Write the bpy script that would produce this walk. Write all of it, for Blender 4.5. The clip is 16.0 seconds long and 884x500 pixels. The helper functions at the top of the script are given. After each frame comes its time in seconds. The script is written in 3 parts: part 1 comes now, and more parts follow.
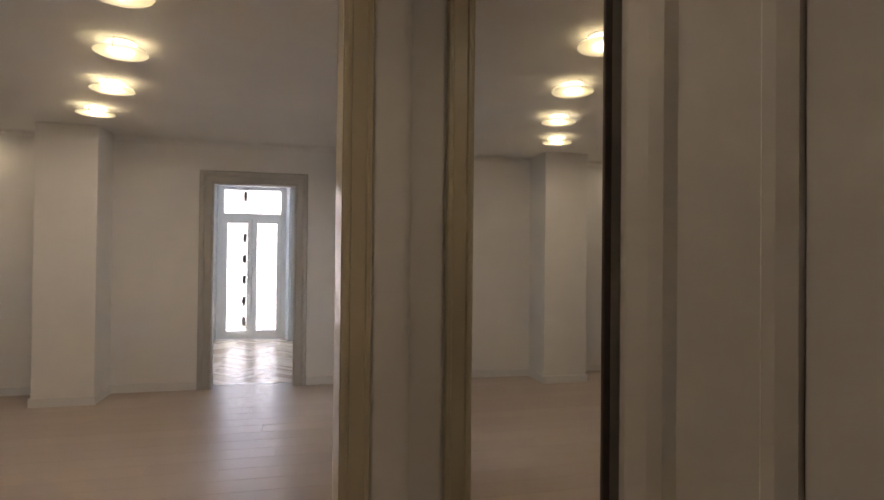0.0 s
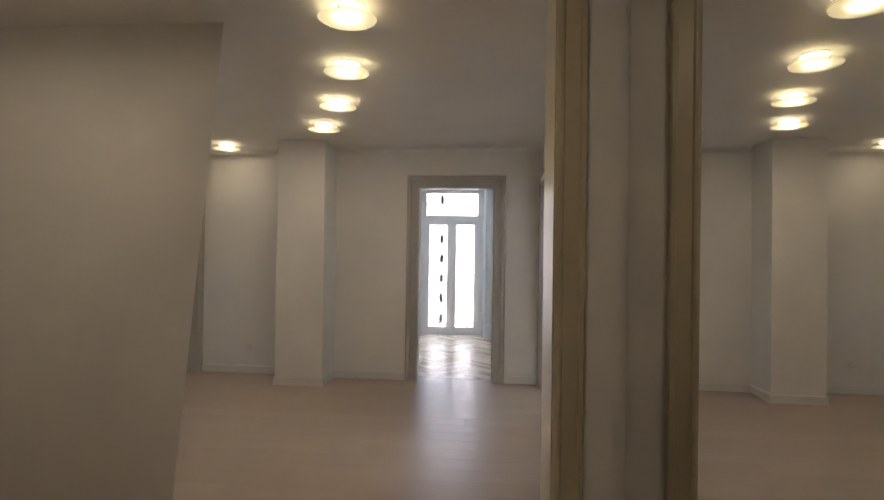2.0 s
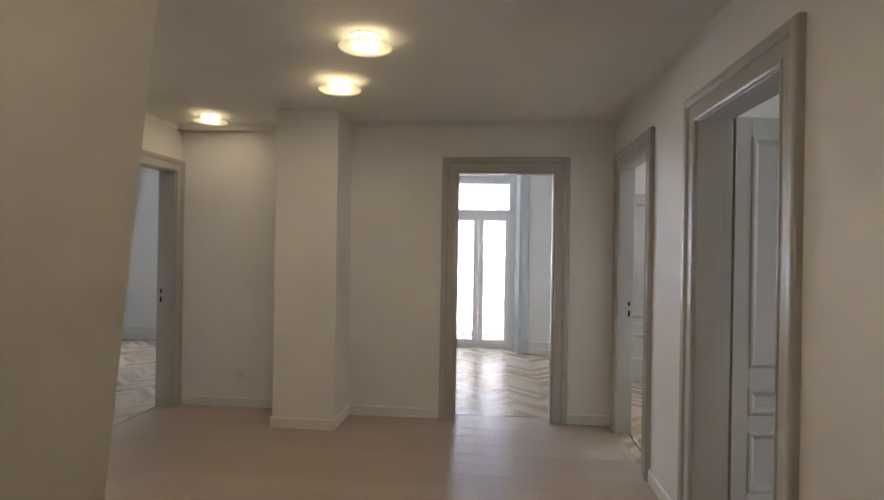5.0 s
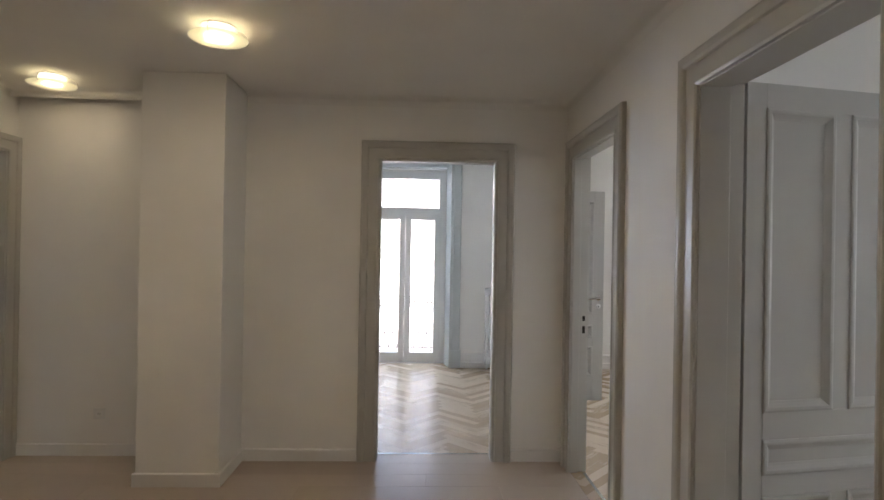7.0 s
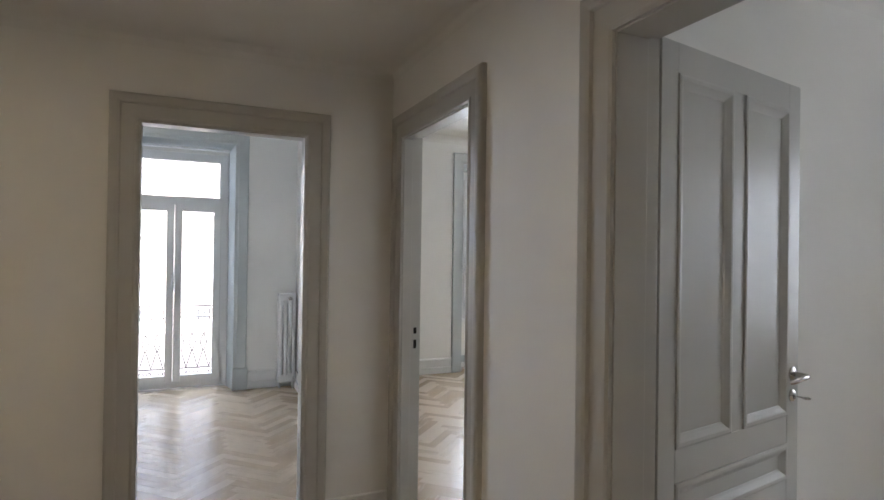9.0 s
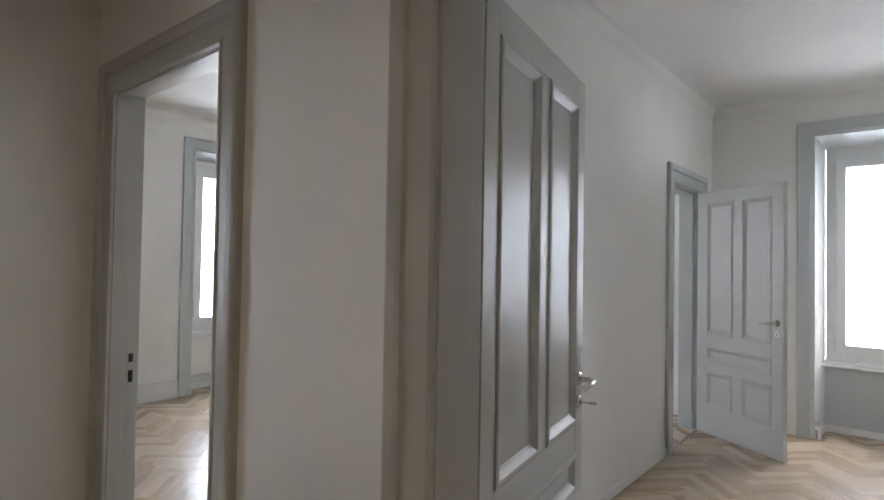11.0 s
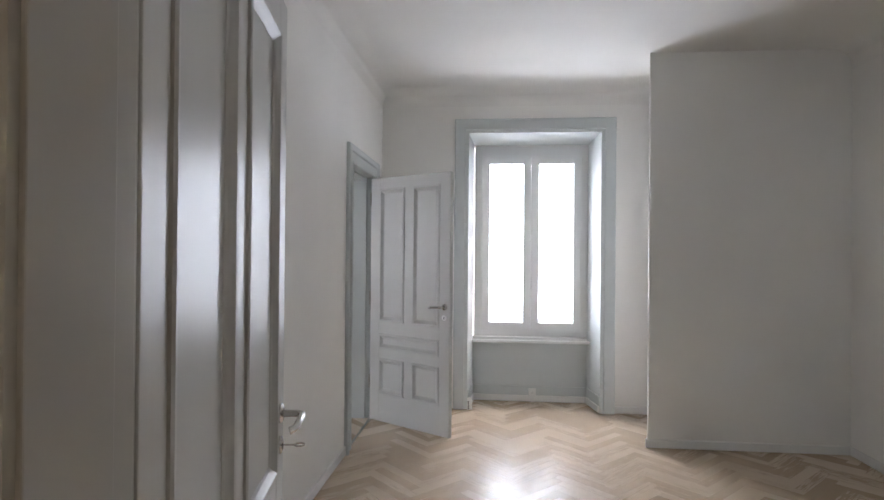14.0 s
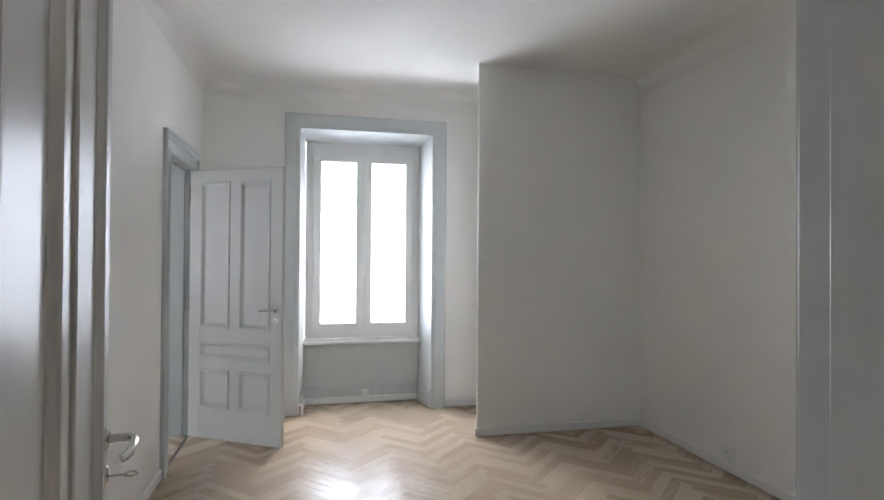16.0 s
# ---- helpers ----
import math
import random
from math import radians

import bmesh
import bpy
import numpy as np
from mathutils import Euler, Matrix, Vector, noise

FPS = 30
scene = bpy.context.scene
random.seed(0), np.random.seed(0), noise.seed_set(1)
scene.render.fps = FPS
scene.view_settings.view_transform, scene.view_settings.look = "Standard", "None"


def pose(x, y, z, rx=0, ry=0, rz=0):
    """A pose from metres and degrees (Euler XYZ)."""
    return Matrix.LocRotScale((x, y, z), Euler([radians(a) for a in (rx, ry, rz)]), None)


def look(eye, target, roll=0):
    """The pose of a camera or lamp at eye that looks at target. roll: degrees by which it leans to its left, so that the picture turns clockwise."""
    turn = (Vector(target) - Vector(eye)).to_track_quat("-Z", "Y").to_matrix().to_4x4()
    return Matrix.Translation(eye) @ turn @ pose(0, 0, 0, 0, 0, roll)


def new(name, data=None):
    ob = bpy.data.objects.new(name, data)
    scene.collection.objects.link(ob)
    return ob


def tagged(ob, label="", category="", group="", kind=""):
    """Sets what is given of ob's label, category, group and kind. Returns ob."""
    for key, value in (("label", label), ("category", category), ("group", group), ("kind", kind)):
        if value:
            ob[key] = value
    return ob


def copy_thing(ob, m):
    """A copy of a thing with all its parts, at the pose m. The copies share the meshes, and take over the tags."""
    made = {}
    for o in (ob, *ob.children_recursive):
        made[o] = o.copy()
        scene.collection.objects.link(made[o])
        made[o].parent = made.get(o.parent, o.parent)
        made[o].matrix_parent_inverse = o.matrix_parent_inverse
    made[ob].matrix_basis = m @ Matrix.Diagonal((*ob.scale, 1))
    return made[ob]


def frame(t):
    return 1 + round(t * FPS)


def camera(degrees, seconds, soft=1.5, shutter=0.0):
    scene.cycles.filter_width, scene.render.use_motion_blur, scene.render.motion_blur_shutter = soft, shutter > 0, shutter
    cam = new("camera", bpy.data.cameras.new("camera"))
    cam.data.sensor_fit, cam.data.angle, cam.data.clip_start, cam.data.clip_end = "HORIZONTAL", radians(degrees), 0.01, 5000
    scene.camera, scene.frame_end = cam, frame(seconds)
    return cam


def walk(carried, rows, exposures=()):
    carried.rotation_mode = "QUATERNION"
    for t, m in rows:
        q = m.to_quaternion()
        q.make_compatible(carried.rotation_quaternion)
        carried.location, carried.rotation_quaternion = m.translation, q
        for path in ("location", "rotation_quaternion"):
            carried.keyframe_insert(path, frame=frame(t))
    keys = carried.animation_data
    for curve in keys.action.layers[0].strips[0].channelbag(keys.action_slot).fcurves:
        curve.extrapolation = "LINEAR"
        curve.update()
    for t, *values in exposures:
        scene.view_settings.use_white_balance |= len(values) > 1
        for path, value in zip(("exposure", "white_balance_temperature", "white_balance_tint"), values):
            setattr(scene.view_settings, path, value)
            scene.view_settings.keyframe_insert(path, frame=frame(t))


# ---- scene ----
cam = camera(76.3, 16.0)
PATH = [
    (0, (0.227, 0.42, 1.413), (0.704, 2.363, 1.435), 0.6),
    (0.5, (0.159, 0.418, 1.413), (0.361, 2.408, 1.43), 0.6),
    (1, (0.163, 0.44, 1.412), (0.127, 2.439, 1.428), 0.8),
    (1.5, (0.172, 0.44, 1.412), (0.036, 2.435, 1.427), 0.7),
    (2, (0.158, 0.476, 1.411), (-0.032, 2.467, 1.426), 0.8),
    (2.5, (0.158, 0.656, 1.413), (-0.078, 2.642, 1.427), 0.7),
    (3, (0.1, 0.926, 1.413), (-0.151, 2.91, 1.428), 0.7),
    (3.5, (-0.075, 1.174, 1.459), (-0.315, 3.16, 1.46), 1.0),
    (3.7, (-0.138, 1.268, 1.472), (-0.373, 3.254, 1.468), 1.0),
    (5.8, (-0.415, 2.194, 1.472), (-0.537, 4.19, 1.476), 1.0),
    (6, (-0.401, 2.305, 1.49), (-0.502, 4.303, 1.494), 1.0),
    (6.5, (-0.393, 2.505, 1.504), (-0.417, 4.505, 1.508), 0.9),
    (7, (-0.411, 2.681, 1.499), (-0.332, 4.68, 1.506), 1.0),
    (7.5, (-0.465, 2.907, 1.509), (-0.263, 4.897, 1.511), 1.0),
    (8, (-0.536, 3.083, 1.472), (-0.16, 5.047, 1.487), 1.2),
    (8.5, (-0.503, 3.315, 1.491), (0.092, 5.225, 1.502), 0.9),
    (9, (-0.471, 3.506, 1.501), (0.352, 5.329, 1.515), 0.8),
    (9.5, (-0.455, 3.655, 1.501), (0.57, 5.372, 1.515), 0.7),
    (10, (-0.448, 3.782, 1.496), (0.786, 5.356, 1.51), 0.6),
    (10.2, (-0.435, 3.829, 1.475), (0.877, 5.339, 1.503), 0.8),
    (12.3, (-0.002, 4.215, 1.493), (1.798, 5.086, 1.501), 0.5),
    (12.5, (0.018, 4.241, 1.493), (1.853, 5.038, 1.502), 0.5),
    (13, (0.041, 4.29, 1.492), (1.952, 4.879, 1.504), 0.5),
    (13.5, (0.085, 4.326, 1.491), (2.049, 4.698, 1.504), 0.5),
    (14, (0.193, 4.371, 1.494), (2.185, 4.547, 1.504), 0.5),
    (14.5, (0.264, 4.407, 1.494), (2.263, 4.392, 1.508), 0.5),
    (15, (0.268, 4.436, 1.486), (2.257, 4.226, 1.505), 0.4),
    (15.5, (0.261, 4.462, 1.479), (2.229, 4.107, 1.5), 0.4),
    (16, (0.251, 4.482, 1.479), (2.2, 4.032, 1.498), 0.4),
]
walk(cam, [(t, look(eye, goal, roll)) for t, eye, goal, roll in PATH], [
    (0.0, 3.0, 6650, 22), (1.5, 2.95, 6550, 19), (3.5, 2.92, 6480, 18), (5.8, 2.86, 6560, 17), (8.5, 2.74, 6440, 16),
    (10.2, 2.62, 6350, 15), (12.5, 2.5, 6520, 21), (13.5, 2.62, 6480, 20), (14.5, 2.75, 6380, 18), (16.0, 2.8, 6350, 17)])

# ---- world, daylight, exposure ----
world = bpy.data.worlds.new("world")
scene.world = world
world.use_nodes = True
wn = world.node_tree
sky = wn.nodes.new("ShaderNodeTexSky")
sky.sky_type = "NISHITA"
sky.sun_disc = False
sky.sun_elevation = radians(48)
sky.sun_rotation = radians(160)
sky.air_density, sky.dust_density, sky.ozone_density = 1.0, 6.0, 1.0
wn.links.new(sky.outputs[0], wn.nodes["Background"].inputs[0])
wn.nodes["Background"].inputs[1].default_value = 0.12

sun_data = bpy.data.lights.new("sun", "SUN")
sun_data.energy, sun_data.angle, sun_data.color = 0.8, radians(30), (1.0, 0.96, 0.9)
sun = new("sun", sun_data)
sun.matrix_world = look((0, 0, 20), (-3.0, 8.0, 12.0))


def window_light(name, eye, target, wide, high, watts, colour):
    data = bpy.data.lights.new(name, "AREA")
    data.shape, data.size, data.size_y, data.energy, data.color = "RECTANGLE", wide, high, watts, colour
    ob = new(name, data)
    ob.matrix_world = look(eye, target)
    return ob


DAY = (0.82, 0.925, 1.0)
COOL = (0.70, 0.85, 1.0)
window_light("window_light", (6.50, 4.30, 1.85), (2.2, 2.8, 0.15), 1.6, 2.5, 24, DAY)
window_light("window_light", (3.40, 10.75, 1.75), (3.40, 0, 0.2), 1.5, 2.2, 24, DAY)
window_light("window_light", (-4.60, 10.95, 1.75), (-4.60, 0, 0.2), 1.5, 2.2, 13, COOL)

# brightens the balcony room through a window added out of view
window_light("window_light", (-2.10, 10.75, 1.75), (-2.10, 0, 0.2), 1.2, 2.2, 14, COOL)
window_light("sky_light", (-0.60, 12.3, 4.7), (-0.60, 8.6, 0.2), 2.4, 1.8, 44, COOL)

# ---- materials ----


def material(name):
    m = bpy.data.materials.new(name)
    m.use_nodes = True
    return m, m.node_tree.nodes, m.node_tree.links, m.node_tree.nodes["Principled BSDF"]


def paint(name, colour, rough, mottling=0.05, grain=900.0, relief=0.05, coat=0.0):
    """Painted surface: soft mottling, fine roller or brush grain."""
    m, nodes, links, bsdf = material(name)
    co = nodes.new("ShaderNodeTexCoord")
    big = nodes.new("ShaderNodeTexNoise")
    big.inputs["Scale"].default_value, big.inputs["Detail"].default_value = 1.3, 5
    links.new(co.outputs["Object"], big.inputs["Vector"])
    ramp = nodes.new("ShaderNodeValToRGB")
    lo = [max(0, c * (1 - mottling)) for c in colour]
    hi = [min(1, c * (1 + mottling)) for c in colour]
    ramp.color_ramp.elements[0].position, ramp.color_ramp.elements[1].position = 0.3, 0.7
    ramp.color_ramp.elements[0].color, ramp.color_ramp.elements[1].color = (*lo, 1), (*hi, 1)
    links.new(big.outputs[0], ramp.inputs[0])
    links.new(ramp.outputs[0], bsdf.inputs["Base Color"])
    fine = nodes.new("ShaderNodeTexNoise")
    fine.inputs["Scale"].default_value, fine.inputs["Detail"].default_value = grain, 3
    links.new(co.outputs["Object"], fine.inputs["Vector"])
    bump = nodes.new("ShaderNodeBump")
    bump.inputs["Strength"].default_value, bump.inputs["Distance"].default_value = relief, 0.002
    links.new(fine.outputs[0], bump.inputs["Height"])
    links.new(bump.outputs[0], bsdf.inputs["Normal"])
    rr = nodes.new("ShaderNodeMapRange")
    rr.inputs["To Min"].default_value, rr.inputs["To Max"].default_value = rough * 0.85, min(1, rough * 1.15)
    links.new(big.outputs[0], rr.inputs["Value"])
    links.new(rr.outputs[0], bsdf.inputs["Roughness"])
    bsdf.inputs["Coat Weight"].default_value = coat
    return m


def metal(name, colour, rough):
    m, nodes, links, bsdf = material(name)
    bsdf.inputs["Base Color"].default_value = (*colour, 1)
    bsdf.inputs["Metallic"].default_value, bsdf.inputs["Roughness"].default_value = 1.0, rough
    return m


def wood(name, dark, light, rough, joined, along=(1, 0, 0), gloss_noise=0.06):
    """Lacquered floor boards: each board its own tone, stretched grain."""
    m, nodes, links, bsdf = material(name)
    co = nodes.new("ShaderNodeTexCoord")
    mapping = nodes.new("ShaderNodeMapping")
    mapping.inputs["Scale"].default_value = (4.0, 70.0, 10.0)
    if joined:
        pick = nodes.new("ShaderNodeNewGeometry").outputs["Random Per Island"]
        links.new(co.outputs["UV"], mapping.inputs["Vector"])
    else:
        pick = nodes.new("ShaderNodeObjectInfo").outputs["Random"]
        links.new(co.outputs["Object"], mapping.inputs["Vector"])
    shift = nodes.new("ShaderNodeCombineXYZ")
    grow = nodes.new("ShaderNodeMath")
    grow.operation = "MULTIPLY"
    grow.inputs[1].default_value = 40.0
    links.new(pick, grow.inputs[0])
    links.new(grow.outputs[0], shift.inputs[0])
    links.new(grow.outputs[0], shift.inputs[1])
    links.new(shift.outputs[0], mapping.inputs["Location"])
    grain = nodes.new("ShaderNodeTexNoise")
    grain.inputs["Scale"].default_value, grain.inputs["Detail"].default_value = 1.6, 6
    grain.inputs["Distortion"].default_value = 0.2
    links.new(mapping.outputs[0], grain.inputs["Vector"])
    mix = nodes.new("ShaderNodeMath")
    mix.operation = "MULTIPLY_ADD"
    mix.inputs[1].default_value = 0.30
    half = nodes.new("ShaderNodeMath")
    half.operation = "MULTIPLY"
    half.inputs[1].default_value = 0.25
    links.new(pick, half.inputs[0])
    links.new(grain.outputs[0], mix.inputs[0])
    links.new(half.outputs[0], mix.inputs[2])
    ramp = nodes.new("ShaderNodeValToRGB")
    ramp.color_ramp.elements[0].position, ramp.color_ramp.elements[1].position = 0.02, 0.58
    ramp.color_ramp.elements[0].color, ramp.color_ramp.elements[1].color = (*dark, 1), (*light, 1)
    links.new(mix.outputs[0], ramp.inputs[0])
    links.new(ramp.outputs[0], bsdf.inputs["Base Color"])
    rr = nodes.new("ShaderNodeMapRange")
    rr.inputs["To Min"].default_value, rr.inputs["To Max"].default_value = rough - gloss_noise, rough + gloss_noise
    links.new(mix.outputs[0], rr.inputs["Value"])
    links.new(rr.outputs[0], bsdf.inputs["Roughness"])
    bump = nodes.new("ShaderNodeBump")
    bump.inputs["Strength"].default_value, bump.inputs["Distance"].default_value = 0.12, 0.001
    links.new(grain.outputs[0], bump.inputs["Height"])
    links.new(bump.outputs[0], bsdf.inputs["Normal"])
    return m


def glow(name, colour, strength):
    m, nodes, links, bsdf = material(name)
    bsdf.inputs["Base Color"].default_value = (0.9, 0.88, 0.8, 1)
    bsdf.inputs["Emission Color"].default_value = (*colour, 1)
    bsdf.inputs["Emission Strength"].default_value = strength
    return m


def clear(name, tint, rough=0.0):
    m, nodes, links, bsdf = material(name)
    bsdf.inputs["Base Color"].default_value = (*tint, 1)
    bsdf.inputs["Roughness"].default_value = rough
    bsdf.inputs["Transmission Weight"].default_value = 1.0
    bsdf.inputs["IOR"].default_value = 1.1
    return m


WALL = paint("wall_paint", (0.865, 0.85, 0.815), 0.62, 0.03, 600, 0.08)
CEIL = paint("ceiling_paint", (0.835, 0.82, 0.785), 0.75, 0.03, 500, 0.08)
TRIM = paint("grey_gloss_paint", (0.50, 0.485, 0.45), 0.32, 0.04, 260, 0.05)
OLIVE = paint("olive_gloss_paint", (0.60, 0.535, 0.38), 0.34, 0.05, 240, 0.05)
STONE = paint("stone_grey_paint", (0.56, 0.59, 0.585), 0.45, 0.03, 260, 0.05)
DOOR = paint("door_gloss_paint", (0.54, 0.53, 0.505), 0.30, 0.03, 220, 0.05)
DOOR.node_tree.nodes["Principled BSDF"].inputs["Specular IOR Level"].default_value = 0.12
WHITE = paint("white_lacquer", (0.80, 0.80, 0.79), 0.35, 0.02, 300, 0.03)
SKIRT = paint("skirting_paint", (0.82, 0.81, 0.79), 0.4, 0.03, 300, 0.04)
ENAMEL = paint("white_enamel", (0.83, 0.83, 0.82), 0.28, 0.02, 200, 0.02)
PLASTIC = paint("white_plastic", (0.78, 0.78, 0.76), 0.4, 0.02, 300, 0.02)
STEEL = metal("brushed_steel", (0.62, 0.6, 0.57), 0.22)
HINGE = metal("hinge_metal", (0.25, 0.23, 0.2), 0.45)
IRON = paint("black_iron_paint", (0.035, 0.035, 0.04), 0.5, 0.2, 300, 0.2)
# near-black colour for the shade inside keyholes, pin holes and slots
DARK = paint("hole_shade", (0.02, 0.018, 0.016), 0.8, 0.2, 300, 0.1)
SILVER = metal("mirror_silver", (0.76, 0.76, 0.74), 0.015)
EDGE = paint("dark_mirror_edge", (0.05, 0.03, 0.025), 0.4, 0.2, 200, 0.05)
GLASS = clear("window_glass", (1, 1, 1))
FROST = clear("pressed_lamp_glass", (0.93, 0.91, 0.74), 0.45)
FROST.node_tree.nodes["Principled BSDF"].inputs["Transmission Weight"].default_value = 0.55
BULB = glow("lit_diffuser", (1.0, 0.88, 0.62), 0.26)
# faint emission imitates lamplight caught in the glass plate
lit = FROST.node_tree.nodes["Principled BSDF"].inputs
lit["Emission Color"].default_value, lit["Emission Strength"].default_value = (1.0, 0.90, 0.60, 1), 0.03
PLANK = wood("limed_oak_plank", (0.42, 0.335, 0.27), (0.54, 0.445, 0.365), 0.34, False)
BLOCK = wood("parquet_block", (0.485, 0.37, 0.255), (0.57, 0.452, 0.33), 0.30, False)
BLOCKS = wood("parquet_blocks", (0.485, 0.37, 0.255), (0.57, 0.452, 0.33), 0.30, True)
SUB = paint("subfloor", (0.16, 0.12, 0.085), 0.8, 0.2, 60, 0.2)
# street colour raised to pale grey to imitate blown-out daylight
STREET = paint("lightened_street", (0.38, 0.38, 0.37), 0.9, 0.2, 8, 0.2)
FACADE = paint("pale_render", (0.80, 0.80, 0.79), 0.85, 0.04, 20, 0.2)
# matte pale blue imitates bright sky reflected in the far windows
FAR_GLASS = paint("sky_toned_glass", (0.46, 0.54, 0.60), 0.5, 0.2, 3, 0.0)
CONCRETE = paint("balcony_concrete", (0.55, 0.54, 0.52), 0.8, 0.1, 60, 0.3)

# ---- building helpers ----


def mesh_of(name, bm, mat):
    me = bpy.data.meshes.new(name)
    bmesh.ops.recalc_face_normals(bm, faces=bm.faces)
    bm.to_mesh(me)
    bm.free()
    me.materials.append(mat)
    return me


def part(name, bm, mat, parent, label=""):
    ob = new(name, mesh_of(name, bm, mat))
    ob.parent = parent
    return tagged(ob, label)


def solo(name, bm, mat):
    return new(name, mesh_of(name, bm, mat))


def empty(name, m):
    ob = new(name)
    ob.empty_display_size = 0.1
    ob.matrix_basis = m
    return ob


def box(bm, x0, x1, y0, y1, z0, z1, bevel=0.0):
    made = bmesh.ops.create_cube(bm, size=1, matrix=Matrix.LocRotScale(
        ((x0 + x1) / 2, (y0 + y1) / 2, (z0 + z1) / 2), None, (abs(x1 - x0), abs(y1 - y0), abs(z1 - z0))))
    if bevel:
        edges = list({e for v in made["verts"] for e in v.link_edges})
        bmesh.ops.bevel(bm, geom=edges, offset=bevel, segments=2, affect="EDGES", profile=0.5)
    return bm


def boxes(*items):
    bm = bmesh.new()
    for it in items:
        box(bm, *it)
    return bm


def tube(bm, points, radius, seg=10, closed=False):
    """A round rod along points."""
    pts = [Vector(p) for p in points]
    rings = []
    side = None
    for n, p in enumerate(pts):
        a = pts[n - 1] if (n or closed) else p
        b = pts[(n + 1) % len(pts)] if (n + 1 < len(pts) or closed) else p
        d = (b - a).normalized()
        if side is None:
            side = d.orthogonal().normalized()
        side = (side - d * side.dot(d)).normalized()
        up = d.cross(side)
        rings.append([bm.verts.new(p + radius * (math.cos(t) * side + math.sin(t) * up))
                      for t in (2 * math.pi * k / seg for k in range(seg))])
    count = len(rings)
    for n in range(count if closed else count - 1):
        r0, r1 = rings[n], rings[(n + 1) % count]
        for k in range(seg):
            bm.faces.new((r0[k], r0[(k + 1) % seg], r1[(k + 1) % seg], r1[k]))
    if not closed:
        bm.faces.new(rings[0][::-1])
        bm.faces.new(rings[-1])
    return bm


def lathe(bm, profile, m=Matrix(), seg=40):
    """Turn a profile of (radius, height) round the local z axis."""
    rings = []
    for r, z in profile:
        rings.append([bm.verts.new(m @ Vector((r * math.cos(2 * math.pi * k / seg), r * math.sin(2 * math.pi * k / seg), z)))
                      for k in range(seg)])
    for a, b in zip(rings, rings[1:]):
        for k in range(seg):
            bm.faces.new((a[k], a[(k + 1) % seg], b[(k + 1) % seg], b[k]))
    bm.faces.new(rings[0])
    bm.faces.new(rings[-1])
    return bm


def smooth(ob, angle=40):
    for p in ob.data.polygons:
        p.use_smooth = True
    ob.data.set_sharp_from_angle(angle=radians(angle))
    return ob


def prism(bm, outline, axis, a0, a1):
    """Extrude an outline of 2D points along an axis."""
    def at(p, a):
        return {"x": (a, p[0], p[1]), "y": (p[0], a, p[1]), "z": (p[0], p[1], a)}[axis]
    lo = [bm.verts.new(at(p, a0)) for p in outline]
    hi = [bm.verts.new(at(p, a1)) for p in outline]
    n = len(outline)
    for k in range(n):
        bm.faces.new((lo[k], lo[(k + 1) % n], hi[(k + 1) % n], hi[k]))
    bm.faces.new(lo[::-1])
    bm.faces.new(hi)
    return bm


def wall(name, axis, p0, p1, a0, a1, z1, holes=(), mat=None):
    """A wall across axis from p0 to p1 thick, running a0 to a1, with openings (a0, a1, z0, z1)."""
    bm = bmesh.new()

    def put(b0, b1, c0, c1):
        if b1 - b0 > 1e-4 and c1 - c0 > 1e-4:
            box(bm, *((p0, p1, b0, b1) if axis == "x" else (b0, b1, p0, p1)), c0, c1)
    at = a0
    for h0, h1, low, high in sorted(holes):
        put(at, h0, 0, z1)
        put(h0, h1, 0, low)
        put(h0, h1, high, z1)
        at = h1
    put(at, a1, 0, z1)
    return tagged(solo(name, bm, mat or WALL), "smooth white painted plaster wall", "wall", kind="structure")


def cove(name, x0, x1, y0, y1, z, r):
    """Concave plaster fillet round a ceiling."""
    bm = bmesh.new()
    steps = [(r - r * math.sin(t), r - r * math.cos(t)) for t in (math.pi / 2 * k / 8 for k in range(9))]
    loops = []
    for w, d in steps:
        w2, zz = w + 0.0005, z - d + 0.0
        loops.append([bm.verts.new(v) for v in ((x0 + w2, y0 + w2, zz), (x1 - w2, y0 + w2, zz), (x1 - w2, y1 - w2, zz), (x0 + w2, y1 - w2, zz))])
    for a, b in zip(loops, loops[1:]):
        for k in range(4):
            bm.faces.new((a[k], a[(k + 1) % 4], b[(k + 1) % 4], b[k]))
    ob = smooth(solo(name, bm, CEIL), 60)
    return tagged(ob, "rounded plaster cove below the ceiling", "trim", kind="structure")


def skirting(axis, p, side, runs, high=0.085, thick=0.014, mat=None, cap=False, low=0.0):
    """Baseboards on a wall face at p, standing proud towards side, over the runs along the wall."""
    for a0, a1 in runs:
        q = p + side * thick
        prof = [(p, low), (q, low), (q, high - 0.006), (p + side * (thick - 0.006), high), (p, high)]
        if cap:
            prof = [(p, 0), (p + side * 0.022, 0), (p + side * 0.022, 0.075), (q, 0.082), (q, high - 0.025), (p + side * 0.024, high - 0.02),
                    (p + side * 0.018, high), (p, high)]
        bm = bmesh.new()
        prism(bm, prof, "y" if axis == "x" else "x", a0, a1)
        tagged(solo("baseboard", bm, mat or SKIRT), "white painted wooden baseboard along the wall", "baseboard", kind="structure")


CASING = [(0.0, 0.0), (0.0, 0.017), (0.010, 0.022), (0.018, 0.022), (0.022, 0.016), (0.082, 0.018), (0.088, 0.028), (0.100, 0.032),
          (0.122, 0.034), (0.132, 0.030), (0.136, 0.022), (0.136, 0.0)]


